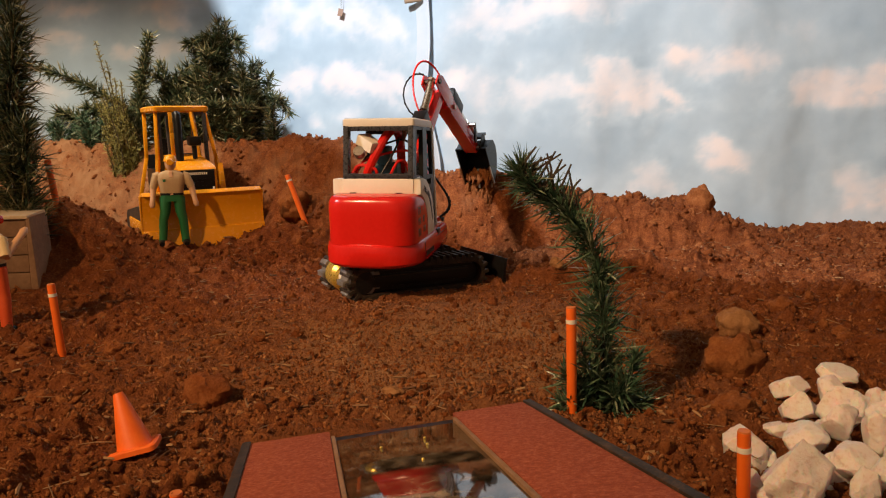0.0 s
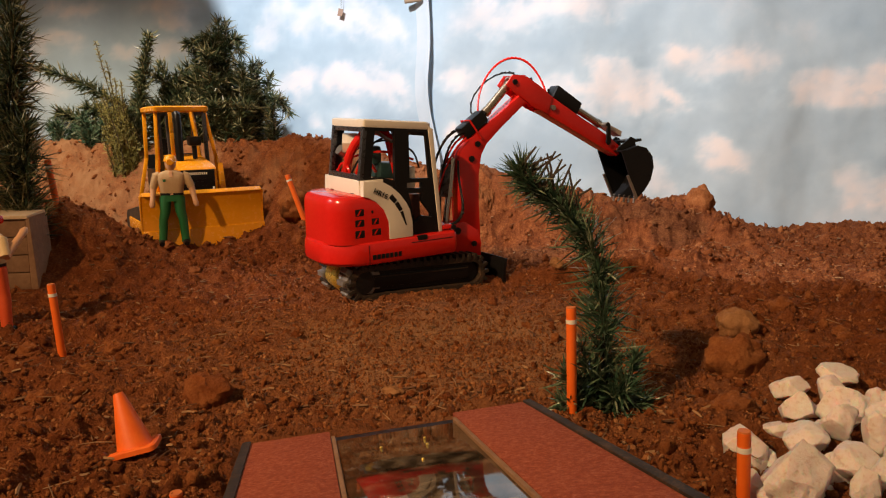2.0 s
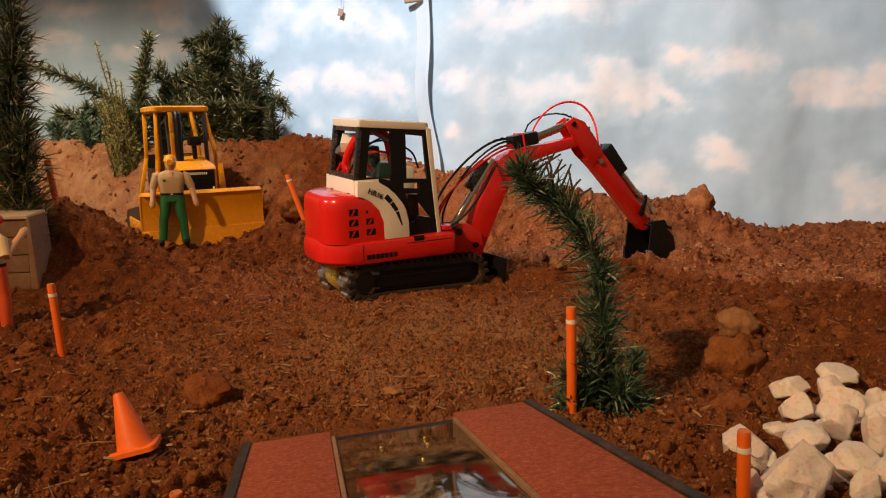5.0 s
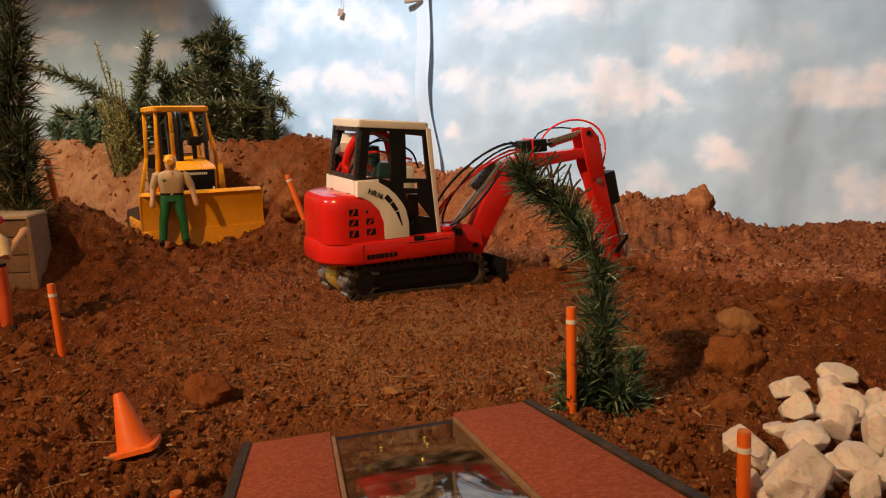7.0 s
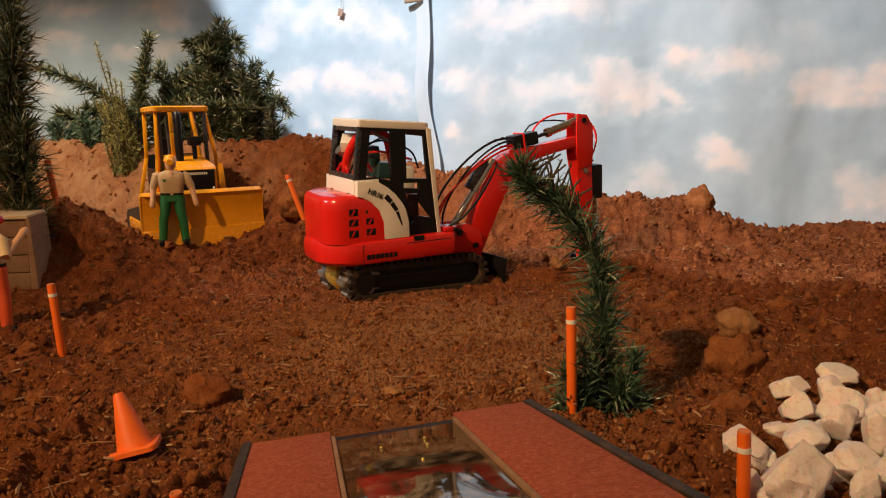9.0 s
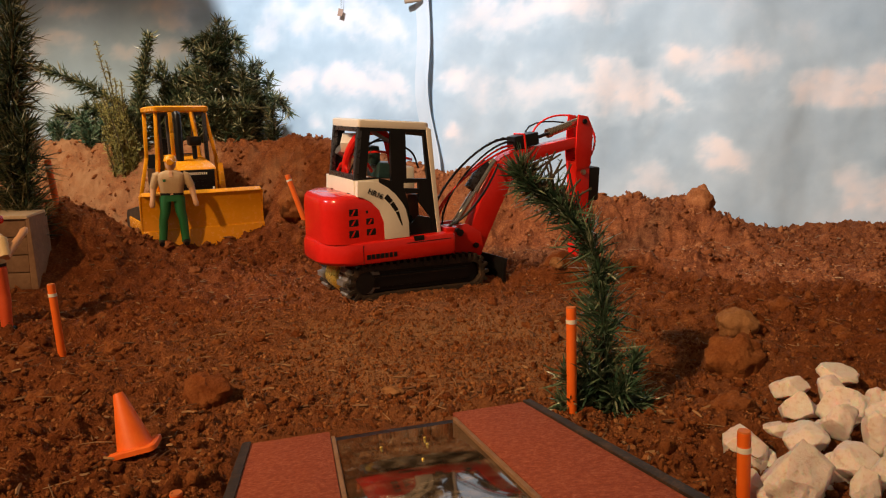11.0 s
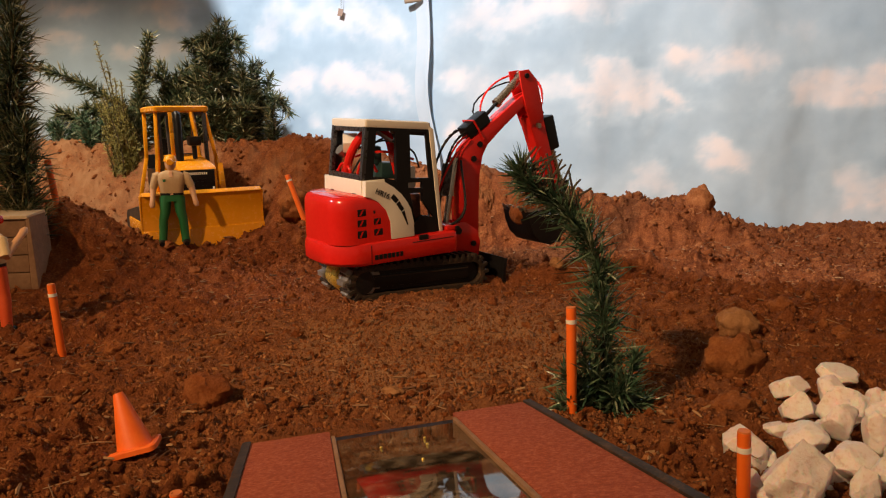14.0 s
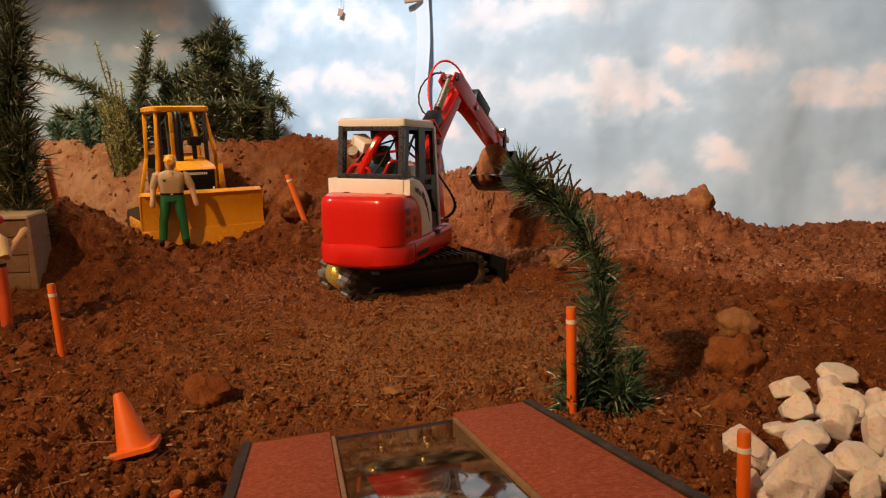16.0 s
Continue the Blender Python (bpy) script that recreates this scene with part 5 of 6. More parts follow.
def doll(name, m, label, mats, arms, H=0.123):
    """A toy figure as plain rounded shapes. mats: shirt, trousers, plain, hat, dark."""
    bm = bm_new()
    k = H / 0.123
    P = lambda *p: Vector(p) * k
    for sy in (-1, 1):
        tube(bm, [P(0, sy * 0.0085, 0.066), P(0.001, sy * 0.010, 0.045), P(0.001, sy * 0.0125, 0.036), P(0, sy * 0.0145, 0.010), P(0, sy * 0.015, 0.004)], [0.0078 * k, 0.0068 * k, 0.0060 * k, 0.0052 * k, 0.0055 * k], 14, mi=1)
        tube(bm, [P(-0.004, sy * 0.015, 0.003), P(0.004, sy * 0.0155, 0.0035), P(0.011, sy * 0.016, 0.0025)], [0.0045 * k, 0.005 * k, 0.0032 * k], 12, mi=4)
    loft(bm, [[(a * k, b * k, z * k) for a, b, _ in rounded(-w2, w2, -w1, w1, w2 * 0.95, w2 * 0.95, 0, 4)] for z, w1, w2 in ((0.060, 0.0145, 0.0075), (0.066, 0.0150, 0.0080), (0.0685, 0.0148, 0.0080))], mi=1)
    loft(bm, [[(a * k, b * k, z * k) for a, b, _ in rounded(-w2, w2, -w1, w1, w2 * 0.95, w2 * 0.95, 0, 4)] for z, w1, w2 in ((0.0685, 0.0152, 0.0082), (0.0715, 0.0152, 0.0082))], mi=4)
    loft(bm, [[(a * k, b * k, z * k) for a, b, _ in rounded(-w2, w2, -w1, w1, w2 * 0.9, w2 * 0.9, 0, 4)] for z, w1, w2 in ((0.0715, 0.0148, 0.0080), (0.080, 0.0160, 0.0088), (0.090, 0.0185, 0.0098), (0.0965, 0.0180, 0.0085), (0.100, 0.012, 0.0065), (0.102, 0.006, 0.0055))], mi=0)
    for sy, (elbow, wrist) in zip((-1, 1), arms):
        sh = P(0, sy * 0.0185, 0.0945)
        e, h = P(*elbow), P(*wrist)
        tube(bm, [sh + P(0, -sy * 0.004, 0.002), sh, sh.lerp(e, 0.5), e], [0.0048 * k, 0.0062 * k, 0.0056 * k, 0.0052 * k], 12, mi=0)
        tube(bm, [e, e.lerp(h, 0.15), e.lerp(h, 0.75), h, h + (h - e).normalized() * 0.004 * k], [0.0046 * k, 0.0042 * k, 0.0032 * k, 0.0040 * k, 0.0022 * k], 12, mi=2)
    tube(bm, [P(0, 0, 0.100), P(0, 0, 0.106)], 0.0042 * k, 12, mi=2)
    tube(bm, [P(0.001, 0, z) for z in (0.103, 0.1055, 0.109, 0.113, 0.116)], [0.0040 * k, 0.0062 * k, 0.0072 * k, 0.0074 * k, 0.0070 * k], 16, mi=2)
    tube(bm, [P(0, 0, z) for z in (0.1135, 0.1142, 0.1150, 0.119, 0.1220, 0.1232)], [0.0080 * k, 0.0100 * k, 0.0085 * k, 0.0080 * k, 0.0055 * k, 0.0012 * k], 20, mi=3)
    # collar opening, pocket mark and buckle
    prism(bm, [(0.0055 * k, 0.1015 * k), (0.0085 * k, 0.1000 * k), (0.0098 * k, 0.0930 * k), (0.0070 * k, 0.0960 * k)], -0.0022 * k, 0.0022 * k, mi=2)
    box(bm, 0.0085 * k, 0.0102 * k, -0.0105 * k, -0.0070 * k, 0.0870 * k, 0.0905 * k, mi=1)
    box(bm, 0.0075 * k, 0.0088 * k, -0.0018 * k, 0.0018 * k, 0.0690 * k, 0.0712 * k, mi=2)
    tube(bm, [P(0.004, 0, 0.1138), P(0.0125, 0, 0.1132)], [0.0062 * k, 0.0040 * k], 12, mi=3)
    ob = part(name, bm, mats)
    ob.matrix_world = m
    tagged(ob, label, "figurine")


doll("worker_figurine", pose(-0.3690, 1.003, 0.0260, 0, 0, -72), "standing toy worker in tan shirt, green trousers and hard hat", [CLOTH_TAN, CLOTH_GREEN, SKIN, YELLOW, BLACK],
     [((-0.001, -0.0235, 0.078), (0.006, -0.0255, 0.056)), ((0.001, 0.0255, 0.079), (0.007, 0.0305, 0.057))])
doll("kneeling_figurine", pose(-0.4190, 0.675, ground_z(-0.42, 0.67) - 0.006, 0, 0, 60), "toy worker in orange-red trousers leaning on a wooden block", [surface("cream_cloth", [(0.3, (0.60, 0.42, 0.20)), (0.7, (0.70, 0.52, 0.28))], 80, 0.6), RED_CLOTH, SKIN, RED, BLACK],
     [((-0.002, -0.027, 0.080), (0.026, -0.014, 0.101)), ((0.004, 0.026, 0.078), (0.010, 0.030, 0.060))], 0.115)


# ---- the wooden crib wall at the left ----
def make_crib():
    m = pose(-0.523, 0.835, 0.004, 0, 0, 12)
    crib = thing("wooden_block", m, "weathered stacked wooden block wall set in the soil", "wooden block")
    for i in range(4):
        for k, (a, b) in enumerate(((-0.12, -0.034), (-0.032, 0.052))):
            bm = bm_new()
            box(bm, a, b, -0.030, 0.030, 0.0200 * i, 0.0200 * i + 0.0190, 0.001)
            part("plank", bm, WOOD, crib)
    bm = bm_new()
    prism(bm, [(0.0525, 0.0), (0.0605, 0.0), (0.0565, 0.0815), (0.0525, 0.0815)], -0.032, 0.032, 0.001)
    part("end_board", bm, WOOD, crib, "upright weathered end board")
    bm = bm_new()
    box(bm, -0.122, 0.055, -0.033, 0.033, 0.0802, 0.0842, 0.001)
    part("top_board", bm, PALE, crib, "paler wooden top board")


make_crib()


# ---- the toy bulldozer ----
def make_dozer():
    dz = thing("bulldozer", pose(-0.4110, 1.158, 0.018, 1.2, 0, -58), "yellow toy bulldozer with an open cab and a wide blade", "bulldozer")
    # blade: curved plate with a crease and end plates
    prof = [(0.150, 0.000), (0.1455, 0.012), (0.1425, 0.027), (0.1405, 0.0285), (0.1385, 0.045), (0.1395, 0.060), (0.1440, 0.0765)]
    back = [(x - 0.004, z) for x, z in prof][::-1]
    bm = bm_new()
    prism(bm, prof + back, -0.0835, 0.0835, 0.0006)
    blade = part("blade", bm, YELLOW, dz, "wide yellow curved blade")
    for y in (-0.0850, 0.0837):
        bm = bm_new()
        prism(bm, [(x + 0.0007, z) for x, z in prof] + [(0.1345, 0.0765), (0.1345, 0.0)], y, y + 0.0013)
        part("blade_end", bm, YELLOW, blade)
    bm = bm_new()
    prism(bm, [(0.1470, 0.0765), (0.1410, 0.0765), (0.1380, 0.0800), (0.1400, 0.0810)], -0.082, 0.082, 0.0004)
    part("blade_lip", bm, YELLOW, blade)
    for y in (-0.014, 0.016):
        bm = bm_new()
        tube(bm, [(0.10, y, 0.066), (0.139, y, 0.074)], 0.0035, 12)
        part("push_cylinder", bm, STEEL, dz)
        bm = bm_new()
        tube(bm, [(0.139, y, 0.070), (0.139, y, 0.084)], 0.0016, 8)
        part("hook", bm, WHITE, blade, "small white peg")
    # tracks
    for sy in (-1, 1):
        ya, yb = sorted((sy * 0.040, sy * 0.068))
        pr = [(0.105 + 0.018 * math.sin(a), 0.020 - 0.018 * math.cos(a)) for a in [math.pi * k / 8 for k in range(9)]] + [(0.02, 0.052)] + [(-0.075 - 0.018 * math.sin(a), 0.020 + 0.018 * math.cos(a)) for a in [math.pi * k / 8 for k in range(9)]]
        bm = bm_new()
        prism(bm, pr, ya, yb, 0.0015)
        for k in range(26):
            x = -0.075 + k * 0.0072
            box(bm, x, x + 0.003, ya - 0.0005, yb + 0.0005, 0.0008, 0.004)
        t = part("track", bm, RUBBER, dz, "black crawler track")
        bm = bm_new()
        box(bm, -0.055, 0.085, *sorted((sy * 0.058, sy * 0.070)), 0.012, 0.030, 0.003)
        part("track_frame", bm, YELLOW, t, "yellow track frame")
        bm = bm_new()
        prism(bm, [(-0.02, 0.040), (0.105, 0.036), (0.112, 0.044), (0.08, 0.062), (-0.02, 0.066)], *sorted((sy * 0.030, sy * 0.058)), 0.002)
        part("fender", bm, YELLOW, dz)
    # hood with black radiator
    bm = bm_new()
    prism(bm, [(0.118, 0.030), (0.118, 0.108), (0.112, 0.1125), (0.030, 0.126), (0.010, 0.126), (0.010, 0.030)], -0.027, 0.027, 0.0022)
    hood = part("hood", bm, YELLOW, dz, "yellow engine hood")
    bm = bm_new()
    box(bm, 0.1175, 0.1195, -0.0235, 0.0235, 0.060, 0.1075, 0.0008)
    gr = part("radiator", bm, BLACK, dz, "black radiator grille with light name bars")
    for k in range(9):
        bm = bm_new()
        box(bm, 0.1194, 0.1198, -0.0125 + k * 0.0029, -0.0104 + k * 0.0029, 0.1005, 0.1040)
        part("name_bar", bm, WHITE, gr)
    for k in range(7):
        bm = bm_new()
        box(bm, 0.1190, 0.1200, -0.021, 0.021, 0.064 + k * 0.0048, 0.0660 + k * 0.0048)
        part("grille_slat", bm, BLACK, gr)
    bm = bm_new()
    tube(bm, [(0.070, -0.012, 0.118), (0.070, -0.012, 0.178), (0.069, -0.012, 0.184), (0.064, -0.012, 0.187)], 0.0055, 14)
    part("exhaust", bm, BLACK, dz, "black exhaust stack")
    bm = bm_new()
    tube(bm, [(0.060, 0.012, 0.120), (0.060, 0.012, 0.140)], 0.0035, 12)
    box(bm, 0.050, 0.070, 0.003, 0.021, 0.140, 0.154, 0.004)
    part("air_cleaner", bm, BLACK, dz, "black air cleaner")
    # cab: roof, posts, window panels, interior
    bm = bm_new()
    loft(bm, [rounded(-0.068, 0.036, -0.0365, 0.0415, 0.006, 0.006, 0.190), rounded(-0.070, 0.038, -0.0380, 0.0430, 0.006, 0.006, 0.192), rounded(-0.070, 0.038, -0.0380, 0.0430, 0.006, 0.006, 0.1975), rounded(-0.066, 0.034, -0.0345, 0.0395, 0.006, 0.006, 0.1995)])
    part("roof", bm, YELLOW, dz, "flat yellow cab roof")
    posts = [((0.030, -0.0335, 0.190), (0.034, -0.0365, 0.120), (0.030, -0.0400, 0.060)), ((0.030, 0.0380, 0.190), (0.034, 0.0500, 0.120), (0.030, 0.0560, 0.070)),
             ((-0.062, -0.0335, 0.190), (-0.062, -0.0350, 0.120), (-0.062, -0.0500, 0.050)), ((-0.062, 0.0400, 0.190), (-0.062, 0.0430, 0.120), (-0.062, 0.0520, 0.050)),
             ((0.036, -0.0150, 0.190), (0.040, -0.0150, 0.160), (0.042, -0.0150, 0.120)), ((0.036, 0.0160, 0.190), (0.040, 0.0200, 0.160), (0.042, 0.0230, 0.120))]
    for pts in posts:
        bm = bm_new()
        for p, q in zip(pts, pts[1:]):
            box(bm, -0.0027, 0.0027, -0.0027, 0.0027, 0, (Vector(q) - Vector(p)).length, 0.0008, along(p, q))
        part("post", bm, YELLOW, dz)
    GREY = surface("grey_plastic", [(0.3, (0.035, 0.038, 0.045)), (0.7, (0.07, 0.075, 0.09))], 40, 0.3)
    for y0, y1 in ((-0.031, -0.018), (0.021, 0.036)):
        bm = bm_new()
        for a, b in (((0.030, y0, 0.188), (0.030, y0, 0.090)), ((0.030, y1, 0.188), (0.036, y1, 0.115)), ((0.030, y0, 0.188), (0.030, y1, 0.188)), ((0.030, y0, 0.088), (0.034, y1, 0.100))):
            box(bm, -0.0026, 0.0026, -0.0034, 0.0034, 0, (Vector(b) - Vector(a)).length, 0.0005, along(a, b))
        part("window_frame", bm, GREY, dz, "grey inner window frame")
    bm = bm_new()
    box(bm, -0.055, 0.028, -0.037, 0.045, 0.060, 0.104, 0.003)
    part("cab_floor", bm, BLACK, dz, "black cab floor")
    bm = bm_new()
    box(bm, -0.040, -0.010, -0.018, 0.018, 0.104, 0.120, 0.003)
    box(bm, -0.046, -0.036, -0.018, 0.018, 0.110, 0.150, 0.003)
    part("seat", bm, BLACK, dz, "black operator seat")
    bm = bm_new()
    box(bm, -0.064, -0.060, -0.034, 0.040, 0.060, 0.125, 0.001)
    part("rear_panel", bm, BLACK, dz)
    bm = bm_new()
    prism(bm, [(0.026, 0.060), (0.050, 0.060), (0.050, 0.075), (0.040, 0.112), (0.026, 0.112)], 0.050, 0.058, 0.001)
    part("step_panel", bm, YELLOW, dz)


make_dozer()


# ---- artificial pine sprigs ----
def sprig(bm, ctrl, radius, count, length, rnd, lean=0.55, width=0.0006, stem=0.0012, taper=0.45):
    """A wire stem with needles all round it, as thin three-sided blades."""
    pts = curve_pts(ctrl, 14)
    tube(bm, pts, [stem * (1 - 0.5 * i / len(pts)) for i in range(len(pts))], 6, mi=1)
    n = len(pts) - 1
    for k in range(count):
        u = rnd.random()
        i = min(n - 1, int(u * n))
        p = pts[i].lerp(pts[i + 1], u * n - i)
        d = (pts[i + 1] - pts[i]).normalized()
        o = d.orthogonal().normalized()
        o.rotate(Matrix.Rotation(rnd.uniform(0, 6.283), 3, d))
        L = length * rnd.choice((0.5, 0.7, 0.85, 1.0, 1.15, 1.4)) * rnd.uniform(0.8, 1.1) * (1 - taper * u)
        dr = (o * rnd.uniform(0.5, 1.0) + d * rnd.gauss(lean, 0.5) + Vector((rnd.gauss(0, 0.22), rnd.gauss(0, 0.22), rnd.gauss(0.05, 0.22)))).normalized()
        q = p + dr * L + Vector((0, 0, -0.12 * L * rnd.random()))
        mid = p.lerp(q, 0.55) + o * 0.06 * L
        s = dr.cross(Vector((rnd.gauss(0, 1), rnd.gauss(0, 1), rnd.gauss(0, 1)))).normalized() * width
        s2 = dr.cross(s).normalized() * width * 0.6
        a = [bm.verts.new(x) for x in (p + s, p - s, mid + s, mid - s, mid + s2, q)]
        for f in ((a[0], a[1], a[3], a[2]), (a[2], a[3], a[5]), (a[0], a[2], a[4]), (a[2], a[5], a[4]), (a[3], a[4], a[5])):
            bm.faces.new(f)


BARK = surface("brown_wire", [(0.3, (0.03, 0.02, 0.012)), (0.7, (0.07, 0.05, 0.03))], 60, 0.8)


def pine(name, label, mat, stems, seed, category="artificial tree"):
    """stems: rows of control points, needle count, length, width."""
    rnd = random.Random(seed)
    x, y, z = stems[0][0][0]
    tree = thing(name, pose(x, y, z), label, category)
    base = Vector((x, y, z))
    for ctrl, count, length, width in stems:
        bm = bm_new()
        sprig(bm, [Vector(p) - base for p in ctrl], 0, count, length, rnd, width=width)
        part("sprig", bm, [mat, BARK], tree, smooth=0)


def gz(x, y, dz=-0.003):
    return (x, y, float(height(x, y, False)) + dz)


# leaning garland in front of the digger
rnd0 = random.Random(3)
stems = [([gz(0.110, 0.476, -0.006), (0.109, 0.480, 0.030), (0.108, 0.486, 0.064), (0.103, 0.490, 0.096), (0.092, 0.494, 0.118), (0.074, 0.498, 0.136), (0.057, 0.500, 0.148), (0.052, 0.502, 0.158)], 1800, 0.027, 0.00058),
         ([gz(0.108, 0.472, -0.006), (0.094, 0.468, 0.010), (0.080, 0.466, 0.026)], 190, 0.024, 0.0007), ([gz(0.110, 0.472, -0.006), (0.098, 0.466, 0.022), (0.090, 0.464, 0.044)], 190, 0.024, 0.0007),
         ([gz(0.112, 0.474, -0.006), (0.120, 0.468, 0.014), (0.126, 0.466, 0.036)], 210, 0.024, 0.0007), ([gz(0.112, 0.471, -0.006), (0.113, 0.463, 0.010), (0.120, 0.458, 0.016)], 170, 0.022, 0.0007),
         ([gz(0.106, 0.470, -0.006), (0.090, 0.462, 0.004), (0.076, 0.458, 0.008)], 150, 0.022, 0.0007), ([gz(0.112, 0.472, -0.006), (0.124, 0.464, 0.003), (0.134, 0.460, 0.008)], 150, 0.022, 0.0007)]
for k in range(16):
    q = (0.056 + 0.0022 * k, 0.498, 0.152 - 0.0022 * k)
    stems.append(([q, (q[0] + rnd0.uniform(-0.004, 0.010), q[1] - 0.002, q[2] + 0.010), (q[0] + rnd0.uniform(-0.006, 0.016), q[1] - 0.003, q[2] + rnd0.uniform(0.014, 0.030))], 3, 0.006, 0.0004))
pine("pine_sprig", "leaning artificial green pine sprig stuck in the soil", GREEN, stems, 4)
# tall sprig at the left
stems = [([gz(-0.508, 0.885), (-0.512, 0.887, 0.19), (-0.500, 0.885, 0.28), (-0.508, 0.885, 0.40)], 3400, 0.046, 0.0008), ([gz(-0.500, 0.880), (-0.496, 0.878, 0.14), (-0.490, 0.876, 0.19)], 700, 0.042, 0.0008),
         ([gz(-0.510, 0.882), (-0.508, 0.874, 0.125), (-0.506, 0.868, 0.150)], 300, 0.026, 0.0009), ([gz(-0.510, 0.885), (-0.525, 0.880, 0.16), (-0.535, 0.878, 0.20)], 420, 0.034, 0.0009)]
pine("tall_pine_sprig", "tall dark green artificial pine sprig standing in soil", OLIVE, stems, 5)
# slim sprig behind the bulldozer
pine("slim_pine_sprig", "slim upright artificial pine sprig on the bank", OLIVE, [([gz(-0.555, 1.36), (-0.552, 1.36, 0.20), (-0.540, 1.36, 0.28), (-0.524, 1.36, 0.350)], 1300, 0.028, 0.0010),
                                                                               ([gz(-0.545, 1.35), (-0.560, 1.34, 0.19), (-0.572, 1.34, 0.23)], 300, 0.028, 0.0010)], 6)
# dark bush of many sprigs
rb = random.Random(8)
stems = []
for k in range(40):
    a = rb.uniform(-1, 1)
    bx, by = -0.430 + 0.074 * a, 1.43 + rb.uniform(-0.03, 0.05)
    hgt = 0.272 * (1 - 0.55 * abs(a - 0.05) ** 1.3) * rb.uniform(0.50, 1.0)
    z0 = float(height(bx, by, False)) - 0.003
    lean = rb.uniform(-0.035, 0.035) + 0.03 * a
    stems.append(([(bx, by, z0), (bx + lean * 0.4, by, z0 + hgt * 0.5), (bx + lean, by + rb.uniform(-0.02, 0.02), z0 + hgt)], 420, 0.036, 0.0011))
    # a side branch that bends outwards and droops
    if k % 3:
        u, out = rb.uniform(0.3, 0.85), rb.choice((-1, 1)) * rb.uniform(0.025, 0.060)
        hx, hz, fy = bx + lean * u, z0 + hgt * u, rb.uniform(-0.045, 0.01)
        stems.append(([(hx, by, hz), (hx + out * 0.6, by + fy * 0.6, hz + 0.020), (hx + out, by + fy, hz + rb.uniform(-0.012, 0.024))], 240, 0.030, 0.0011))
for k in range(18):
    bx, by = rb.uniform(-0.53, -0.32), 1.40 + rb.uniform(-0.02, 0.02)
    z0 = float(height(bx, by, False)) - 0.003
    stems.append(([(bx, by, z0), (bx + rb.uniform(-0.02, 0.02), by - 0.01, z0 + 0.035), (bx + rb.uniform(-0.03, 0.03), by - 0.02, z0 + 0.075)], 300, 0.034, 0.0011))
pine("pine_bush", "dense dark artificial pine bush against the backdrop", OLIVE, stems, 7, "artificial bush")
# drooping dark branch and low bushes further left
stems = [([gz(-0.60, 1.47), (-0.63, 1.47, 0.215), (-0.69, 1.46, 0.265), (-0.775, 1.45, 0.300)], 1000, 0.034, 0.0011), ([gz(-0.61, 1.46), (-0.64, 1.46, 0.20), (-0.69, 1.45, 0.225)], 800, 0.036, 0.0011),
         ([gz(-0.59, 1.46), (-0.60, 1.46, 0.20), (-0.585, 1.45, 0.245)], 800, 0.038, 0.0011), ([gz(-0.65, 1.45), (-0.68, 1.45, 0.19), (-0.74, 1.44, 0.215)], 800, 0.036, 0.0011)]
pine("drooping_pine_branch", "dark artificial pine branch leaning over the bank", OLIVE, stems, 9, "artificial bush")
stems = []
for k in range(9):
    bx, by = rb.uniform(-0.78, -0.60), 1.42 + rb.uniform(-0.03, 0.03)
    z0 = float(height(bx, by, False)) - 0.003
    stems.append(([(bx, by, z0), (bx + rb.uniform(-0.01, 0.01), by, z0 + 0.022), (bx + rb.uniform(-0.02, 0.02), by, z0 + rb.uniform(0.035, 0.06))], 260, 0.026, 0.0011))
pine("low_pine_bush", "low green artificial bush on the bank", GREEN, stems, 10, "artificial bush")
# feathery yellow-green plant
stems = []
for k in range(22):
    bx, by = -0.552 + rb.uniform(-0.026, 0.016), 1.30 + rb.uniform(-0.015, 0.015)
    z0 = float(height(bx, by, False)) - 0.003
    hh = rb.uniform(0.07, 0.135)
    stems.append(([(bx, by, z0), (bx - 0.008, by, z0 + hh * 0.5), (bx - 0.022 + rb.uniform(-0.014, 0.008), by, z0 + hh)], 190, 0.0120, 0.0006))
z0 = float(height(-0.557, 1.30, False)) - 0.003
for dx, top in ((0.0, 0.330), (0.006, 0.296), (0.010, 0.268), (-0.004, 0.250), (0.016, 0.262)):
    stems.append(([(-0.557 + dx, 1.30, z0), (-0.568 + dx, 1.30, z0 + 0.45 * (top - z0)), (-0.594 + dx * 1.6 + (0.330 - top) * 0.2, 1.30, top)], 300, 0.0120, 0.0006))
pine("feathery_plant", "thin feathery yellow-green artificial plant on the bank", LIME, stems, 11, "artificial plant")


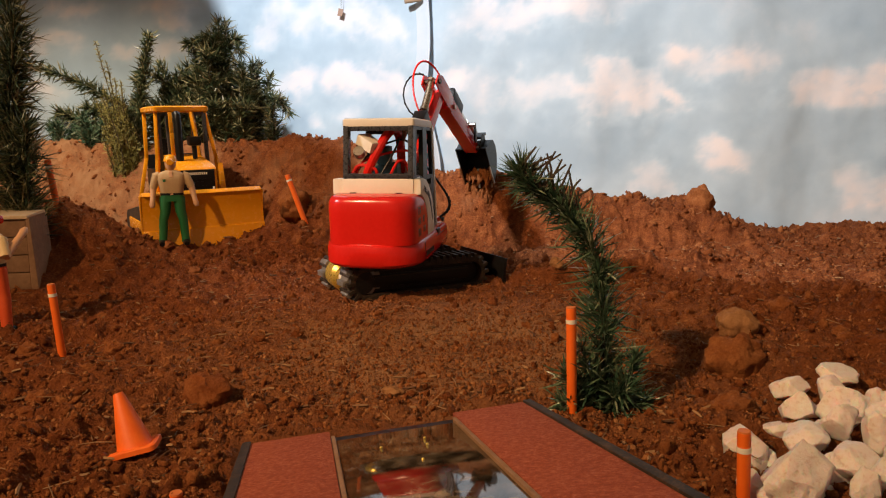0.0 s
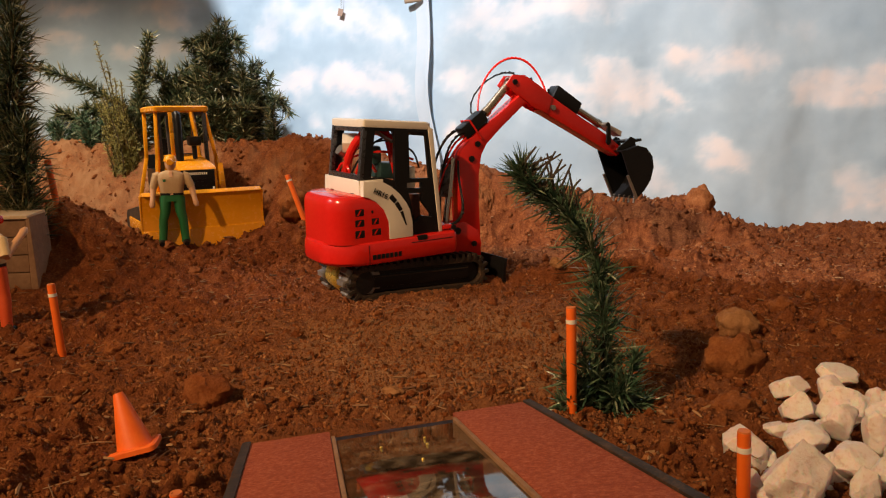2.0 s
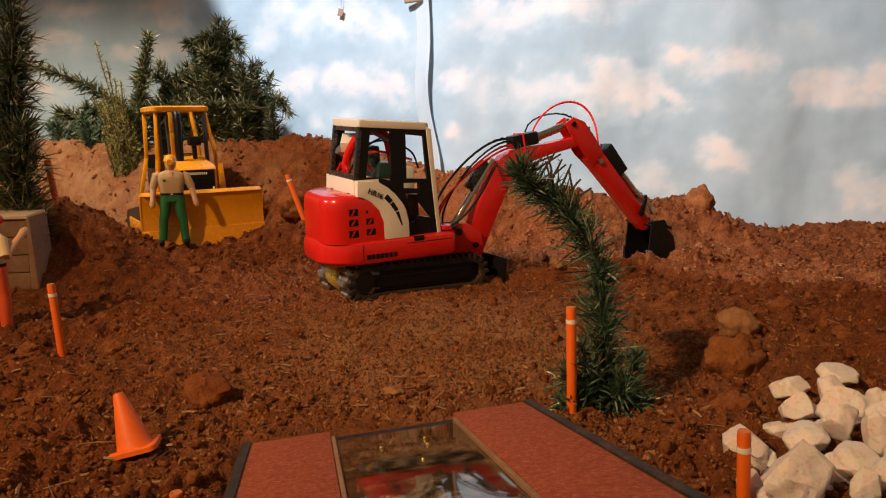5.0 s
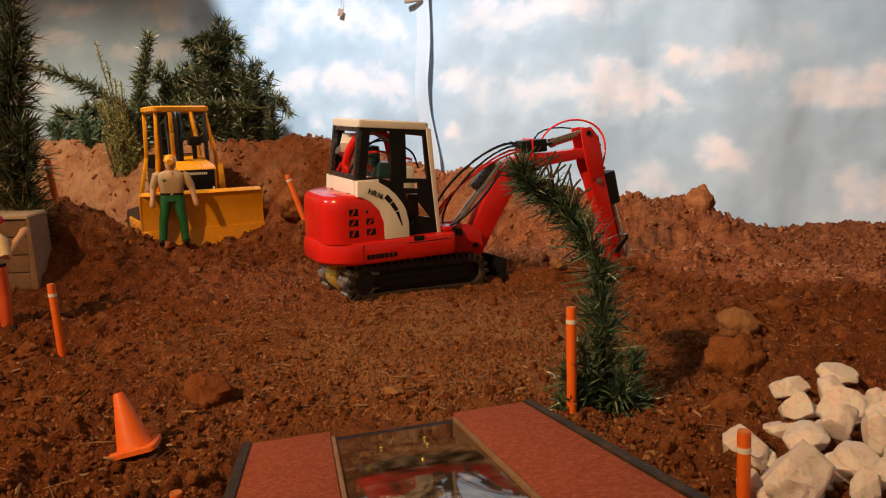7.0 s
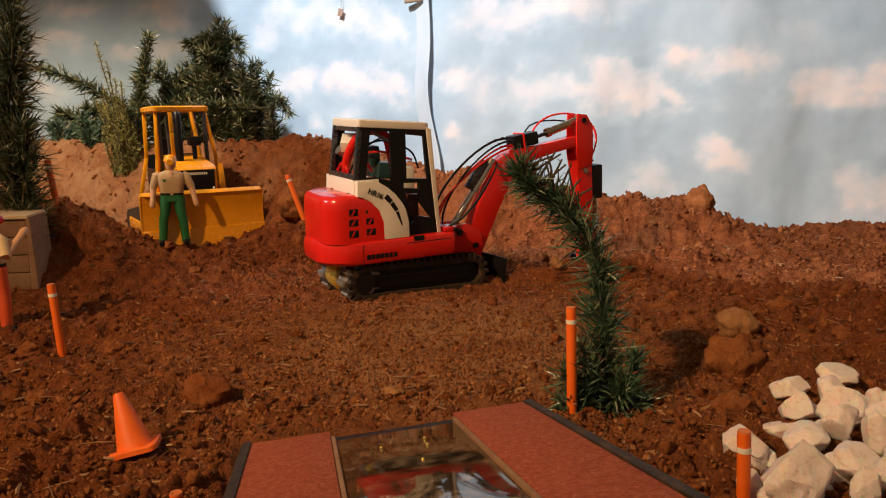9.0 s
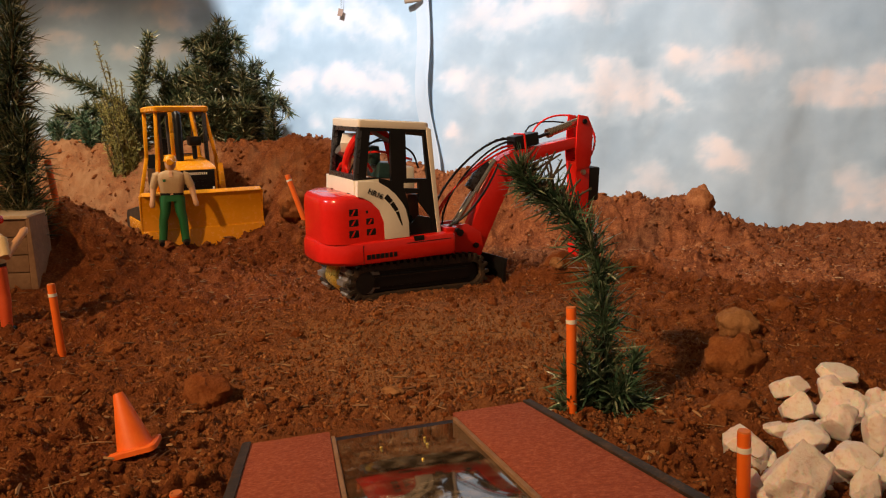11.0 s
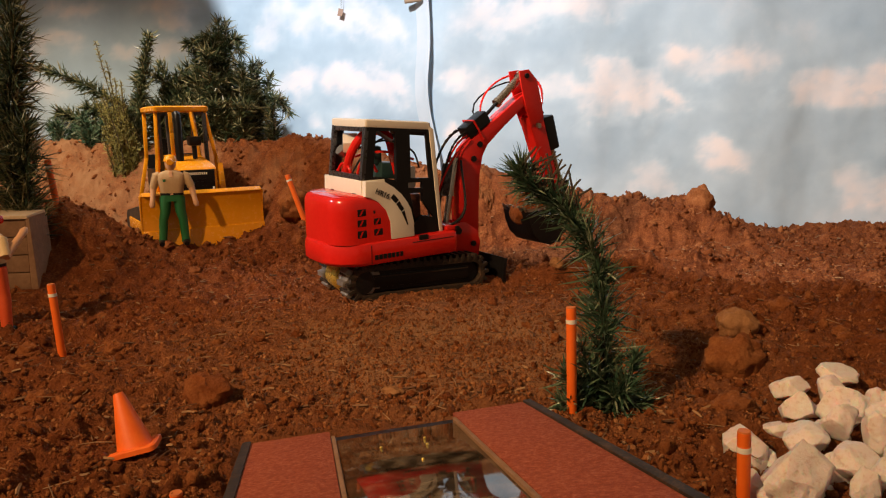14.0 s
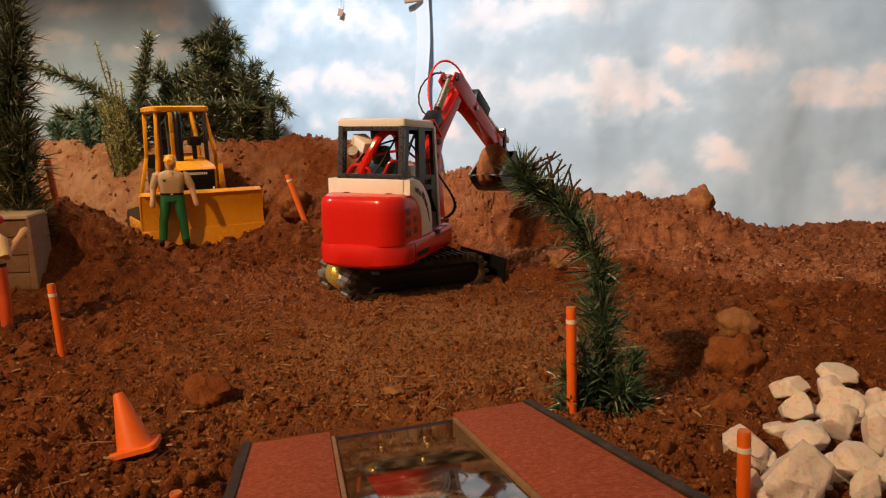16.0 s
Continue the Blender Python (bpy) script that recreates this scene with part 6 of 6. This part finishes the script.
# ---- things on the backdrop ----
def make_tags():
    tag = thing("paper_tag", pose(-0.2135, 1.606, 0.428), "small paper tag hanging on a thread at the backdrop", "tag")
    bm = bm_new()
    box(bm, -0.006, 0.004, -0.0006, 0.0006, -0.012, 0.003, 0.0, pose(0, 0, 0, 0, 12, 0))
    part("tag_card", bm, surface("brown_card", [(0.3, (0.35, 0.22, 0.16)), (0.7, (0.45, 0.30, 0.22))], 60, 0.8), tag)
    bm = bm_new()
    tube(bm, [(0, 0, 0.002), (0.003, 0, 0.15)], 0.0005, 6)
    part("thread", bm, BARK, tag)
    roll = thing("tape_roll", pose(-0.062, 1.575, 0.4435, 0, 0, 8), "short roll of brown paper fixed to the backdrop", "paper roll")
    bm = bm_new()
    tube(bm, [(-0.017, 0, -0.002), (0.017, 0, 0.003)], 0.0055, 16)
    part("roll", bm, surface("kraft_paper", [(0.3, (0.40, 0.28, 0.18)), (0.7, (0.52, 0.38, 0.26))], 60, 0.8), roll)
    # the second sheet's loose edge, hanging and curling a little in front of the first
    nz, nu = 90, 12
    V = []
    for z in np.linspace(0.05, 0.95, nz):
        xc = -0.031 + 0.022 * float(smooth01((0.30 - z) / 0.2)) + 0.004 * math.sin(z * 21)
        curl = 0.004 + 0.006 * math.sin(z * 14.5 + 0.5) ** 2
        for u in np.linspace(0, 1, nu):
            x = xc - 0.036 * (1 - u)
            S = (x + 0.46) / 0.985
            wave = float(fbm(np.array([S]), np.array([z * 0.45]), 0.22, 3, 5)[0]) * 0.035 + 0.006 * math.sin(S * 22 + 2 * z) + float(fbm(np.array([S]), np.array([z * 0.7]), 0.07, 3, 8)[0]) * 0.007
            V.append((x, 1.66 + wave - 0.17 * (x + 0.46) / 0.985 + 0.004 - 0.017 * u - curl * u ** 4, z))
    F4 = [(a * nu + b, a * nu + b + 1, (a + 1) * nu + b + 1, (a + 1) * nu + b) for a in range(nz - 1) for b in range(nu - 1)]
    me = bpy.data.meshes.new("sheet_edge")
    me.from_pydata(V, [], F4)
    me.attributes.new("cloud", "FLOAT", "POINT").data.foreach_set("value", np.full(len(V), 0.25, np.float32))
    me.materials.append(bpy.data.materials["printed_sky"])
    me.shade_smooth()
    ob = tagged(new("sheet_edge", me), "curled loose edge of the printed sky sheet", "paper edge", kind="structure")
    ob.modifiers.new("thick", "SOLIDIFY").thickness = 0.0012


make_tags()


# ---- the soil load and falling crumbs ----
def make_load():
    bm = lump_mesh("load", 21, 1.0, (1, 1, 1), 4, 0.12)
    for v in bm.verts:
        c = v.co
        v.co = Vector((0.0120 + c.x * (0.0180 if c.x > 0 else 0.0420), c.y * 0.0219, -0.0295 + c.z * (0.0290 if c.z > 0 else 0.0400)))
        v.co += 0.0012 * Vector(noise.noise_vector(v.co * 300))
    ob = part("soil_load", bm, CLOD, smooth=60)
    tagged(ob, "moist soil scooped up in the bucket", "soil")
    return ob


LOAD = make_load()
CRUMBS = []


def make_crumbs():
    rnd = random.Random(12)
    meshes = []
    for s in range(5):
        bm = lump_mesh("c", 60 + s, 1.0, (1, 1, 1), 1, 0.4)
        me = bpy.data.meshes.new("falling_crumb")
        bm.to_mesh(me)
        bm.free()
        me.materials.append(CLOD)
        me.shade_smooth()
        meshes.append(me)
    for k in range(300):
        ob = new("falling_crumb", meshes[k % 5])
        r = rnd.uniform(0.0014, 0.0036) if k % 7 else rnd.uniform(0.0036, 0.0055)
        ob.scale = (r * 0.8, r * 0.8, r * rnd.uniform(1.0, 2.2))
        tagged(ob, "crumb of soil dropping from the bucket", "soil crumb", "crumbs falling from the bucket")
        CRUMBS.append((ob, rnd.uniform(-0.24, 0.50) if k % 2 else rnd.uniform(-0.24, 0.04), rnd.uniform(-0.021, 0.021), rnd.uniform(0.000, 0.026), rnd.uniform(0, 6)))


make_crumbs()


def motions():
    ts = [round(0.1 * i, 1) for i in range(161)]
    walk(EX["mast"], [(t, m_post(t)) for t in ts])
    for name in ("body", "hood", "cab_base", "frame", "roof", "seat"):
        key = "cab" if name == "cab_base" else name
        walk(EX[key], [(t, m_swing(t)) for t in ts])
    walk(EX["boom"], [(t, m_boom(t)) for t in ts])
    walk(EX["stick"], [(t, m_stick(t)) for t in ts])
    walk(EX["bucket"], [(t, m_bucket(t)) for t in ts])
    ends = [(t, cylinder_ends(t)) for t in ts]
    for key in ("boom", "dipper"):
        walk(EX[key + "_barrel"], [(t, along(*e[key]) @ Matrix.Translation((0, 0, (e[key][1] - e[key][0]).length))) for t, e in ends])
        walk(EX[key + "_rod"], [(t, along(*e[key])) for t, e in ends])
    slow = [round(0.2 * i, 1) for i in range(81)]
    curves = [(t, hose_curves(t)) for t in slow]
    for (name, i, n), ob in HOSES.items():
        rows = []
        for t, c in curves:
            a, b = bezier(c[name], i / n), bezier(c[name], (i + 1) / n)
            rows.append((t, along((a + b) / 2, b)))
        walk(ob, rows)
    # the load lies in the pit until the bucket closes on it, then rides in the bucket
    whole = excavator.matrix_world.copy()
    def load_pose(t):
        if t >= 9.2:
            return whole @ m_bucket(t)
        sunk = Matrix.Translation((0, 0, -0.075 * (1 - float(smooth01((t - 8.2) / 1.0)))))
        return sunk @ whole @ m_bucket(9.2)
    walk(LOAD, [(t, load_pose(t)) for t in ts])
    # crumbs leave the lip, fall freely and come to rest
    for ob, t0, y, x, spin in CRUMBS:
        rows = []
        start = whole @ m_bucket(max(0.0, t0)) @ Vector((x, y, -0.055))
        floor = ground_z(start.x, start.y)
        for t in [0.0, 0.05, 0.1, 0.15, 0.2, 0.25, 0.3, 0.35, 0.4, 0.45, 0.5, 0.55, 0.6, 0.65, 0.7, 0.75, 0.8, 0.85, 0.9, 0.95, 1.0, 1.1, 16.0]:
            dt = t - t0
            p = whole @ m_bucket(t) @ Vector((x, y, -0.055)) if dt < 0 else Vector((start.x, start.y, max(floor, start.z - 0.5 * 3.6 * dt * dt)))
            rows.append((t, Matrix.Translation(p) @ pose(0, 0, 0, 0, 0, 40 * spin)))
        walk(ob, rows)


motions()
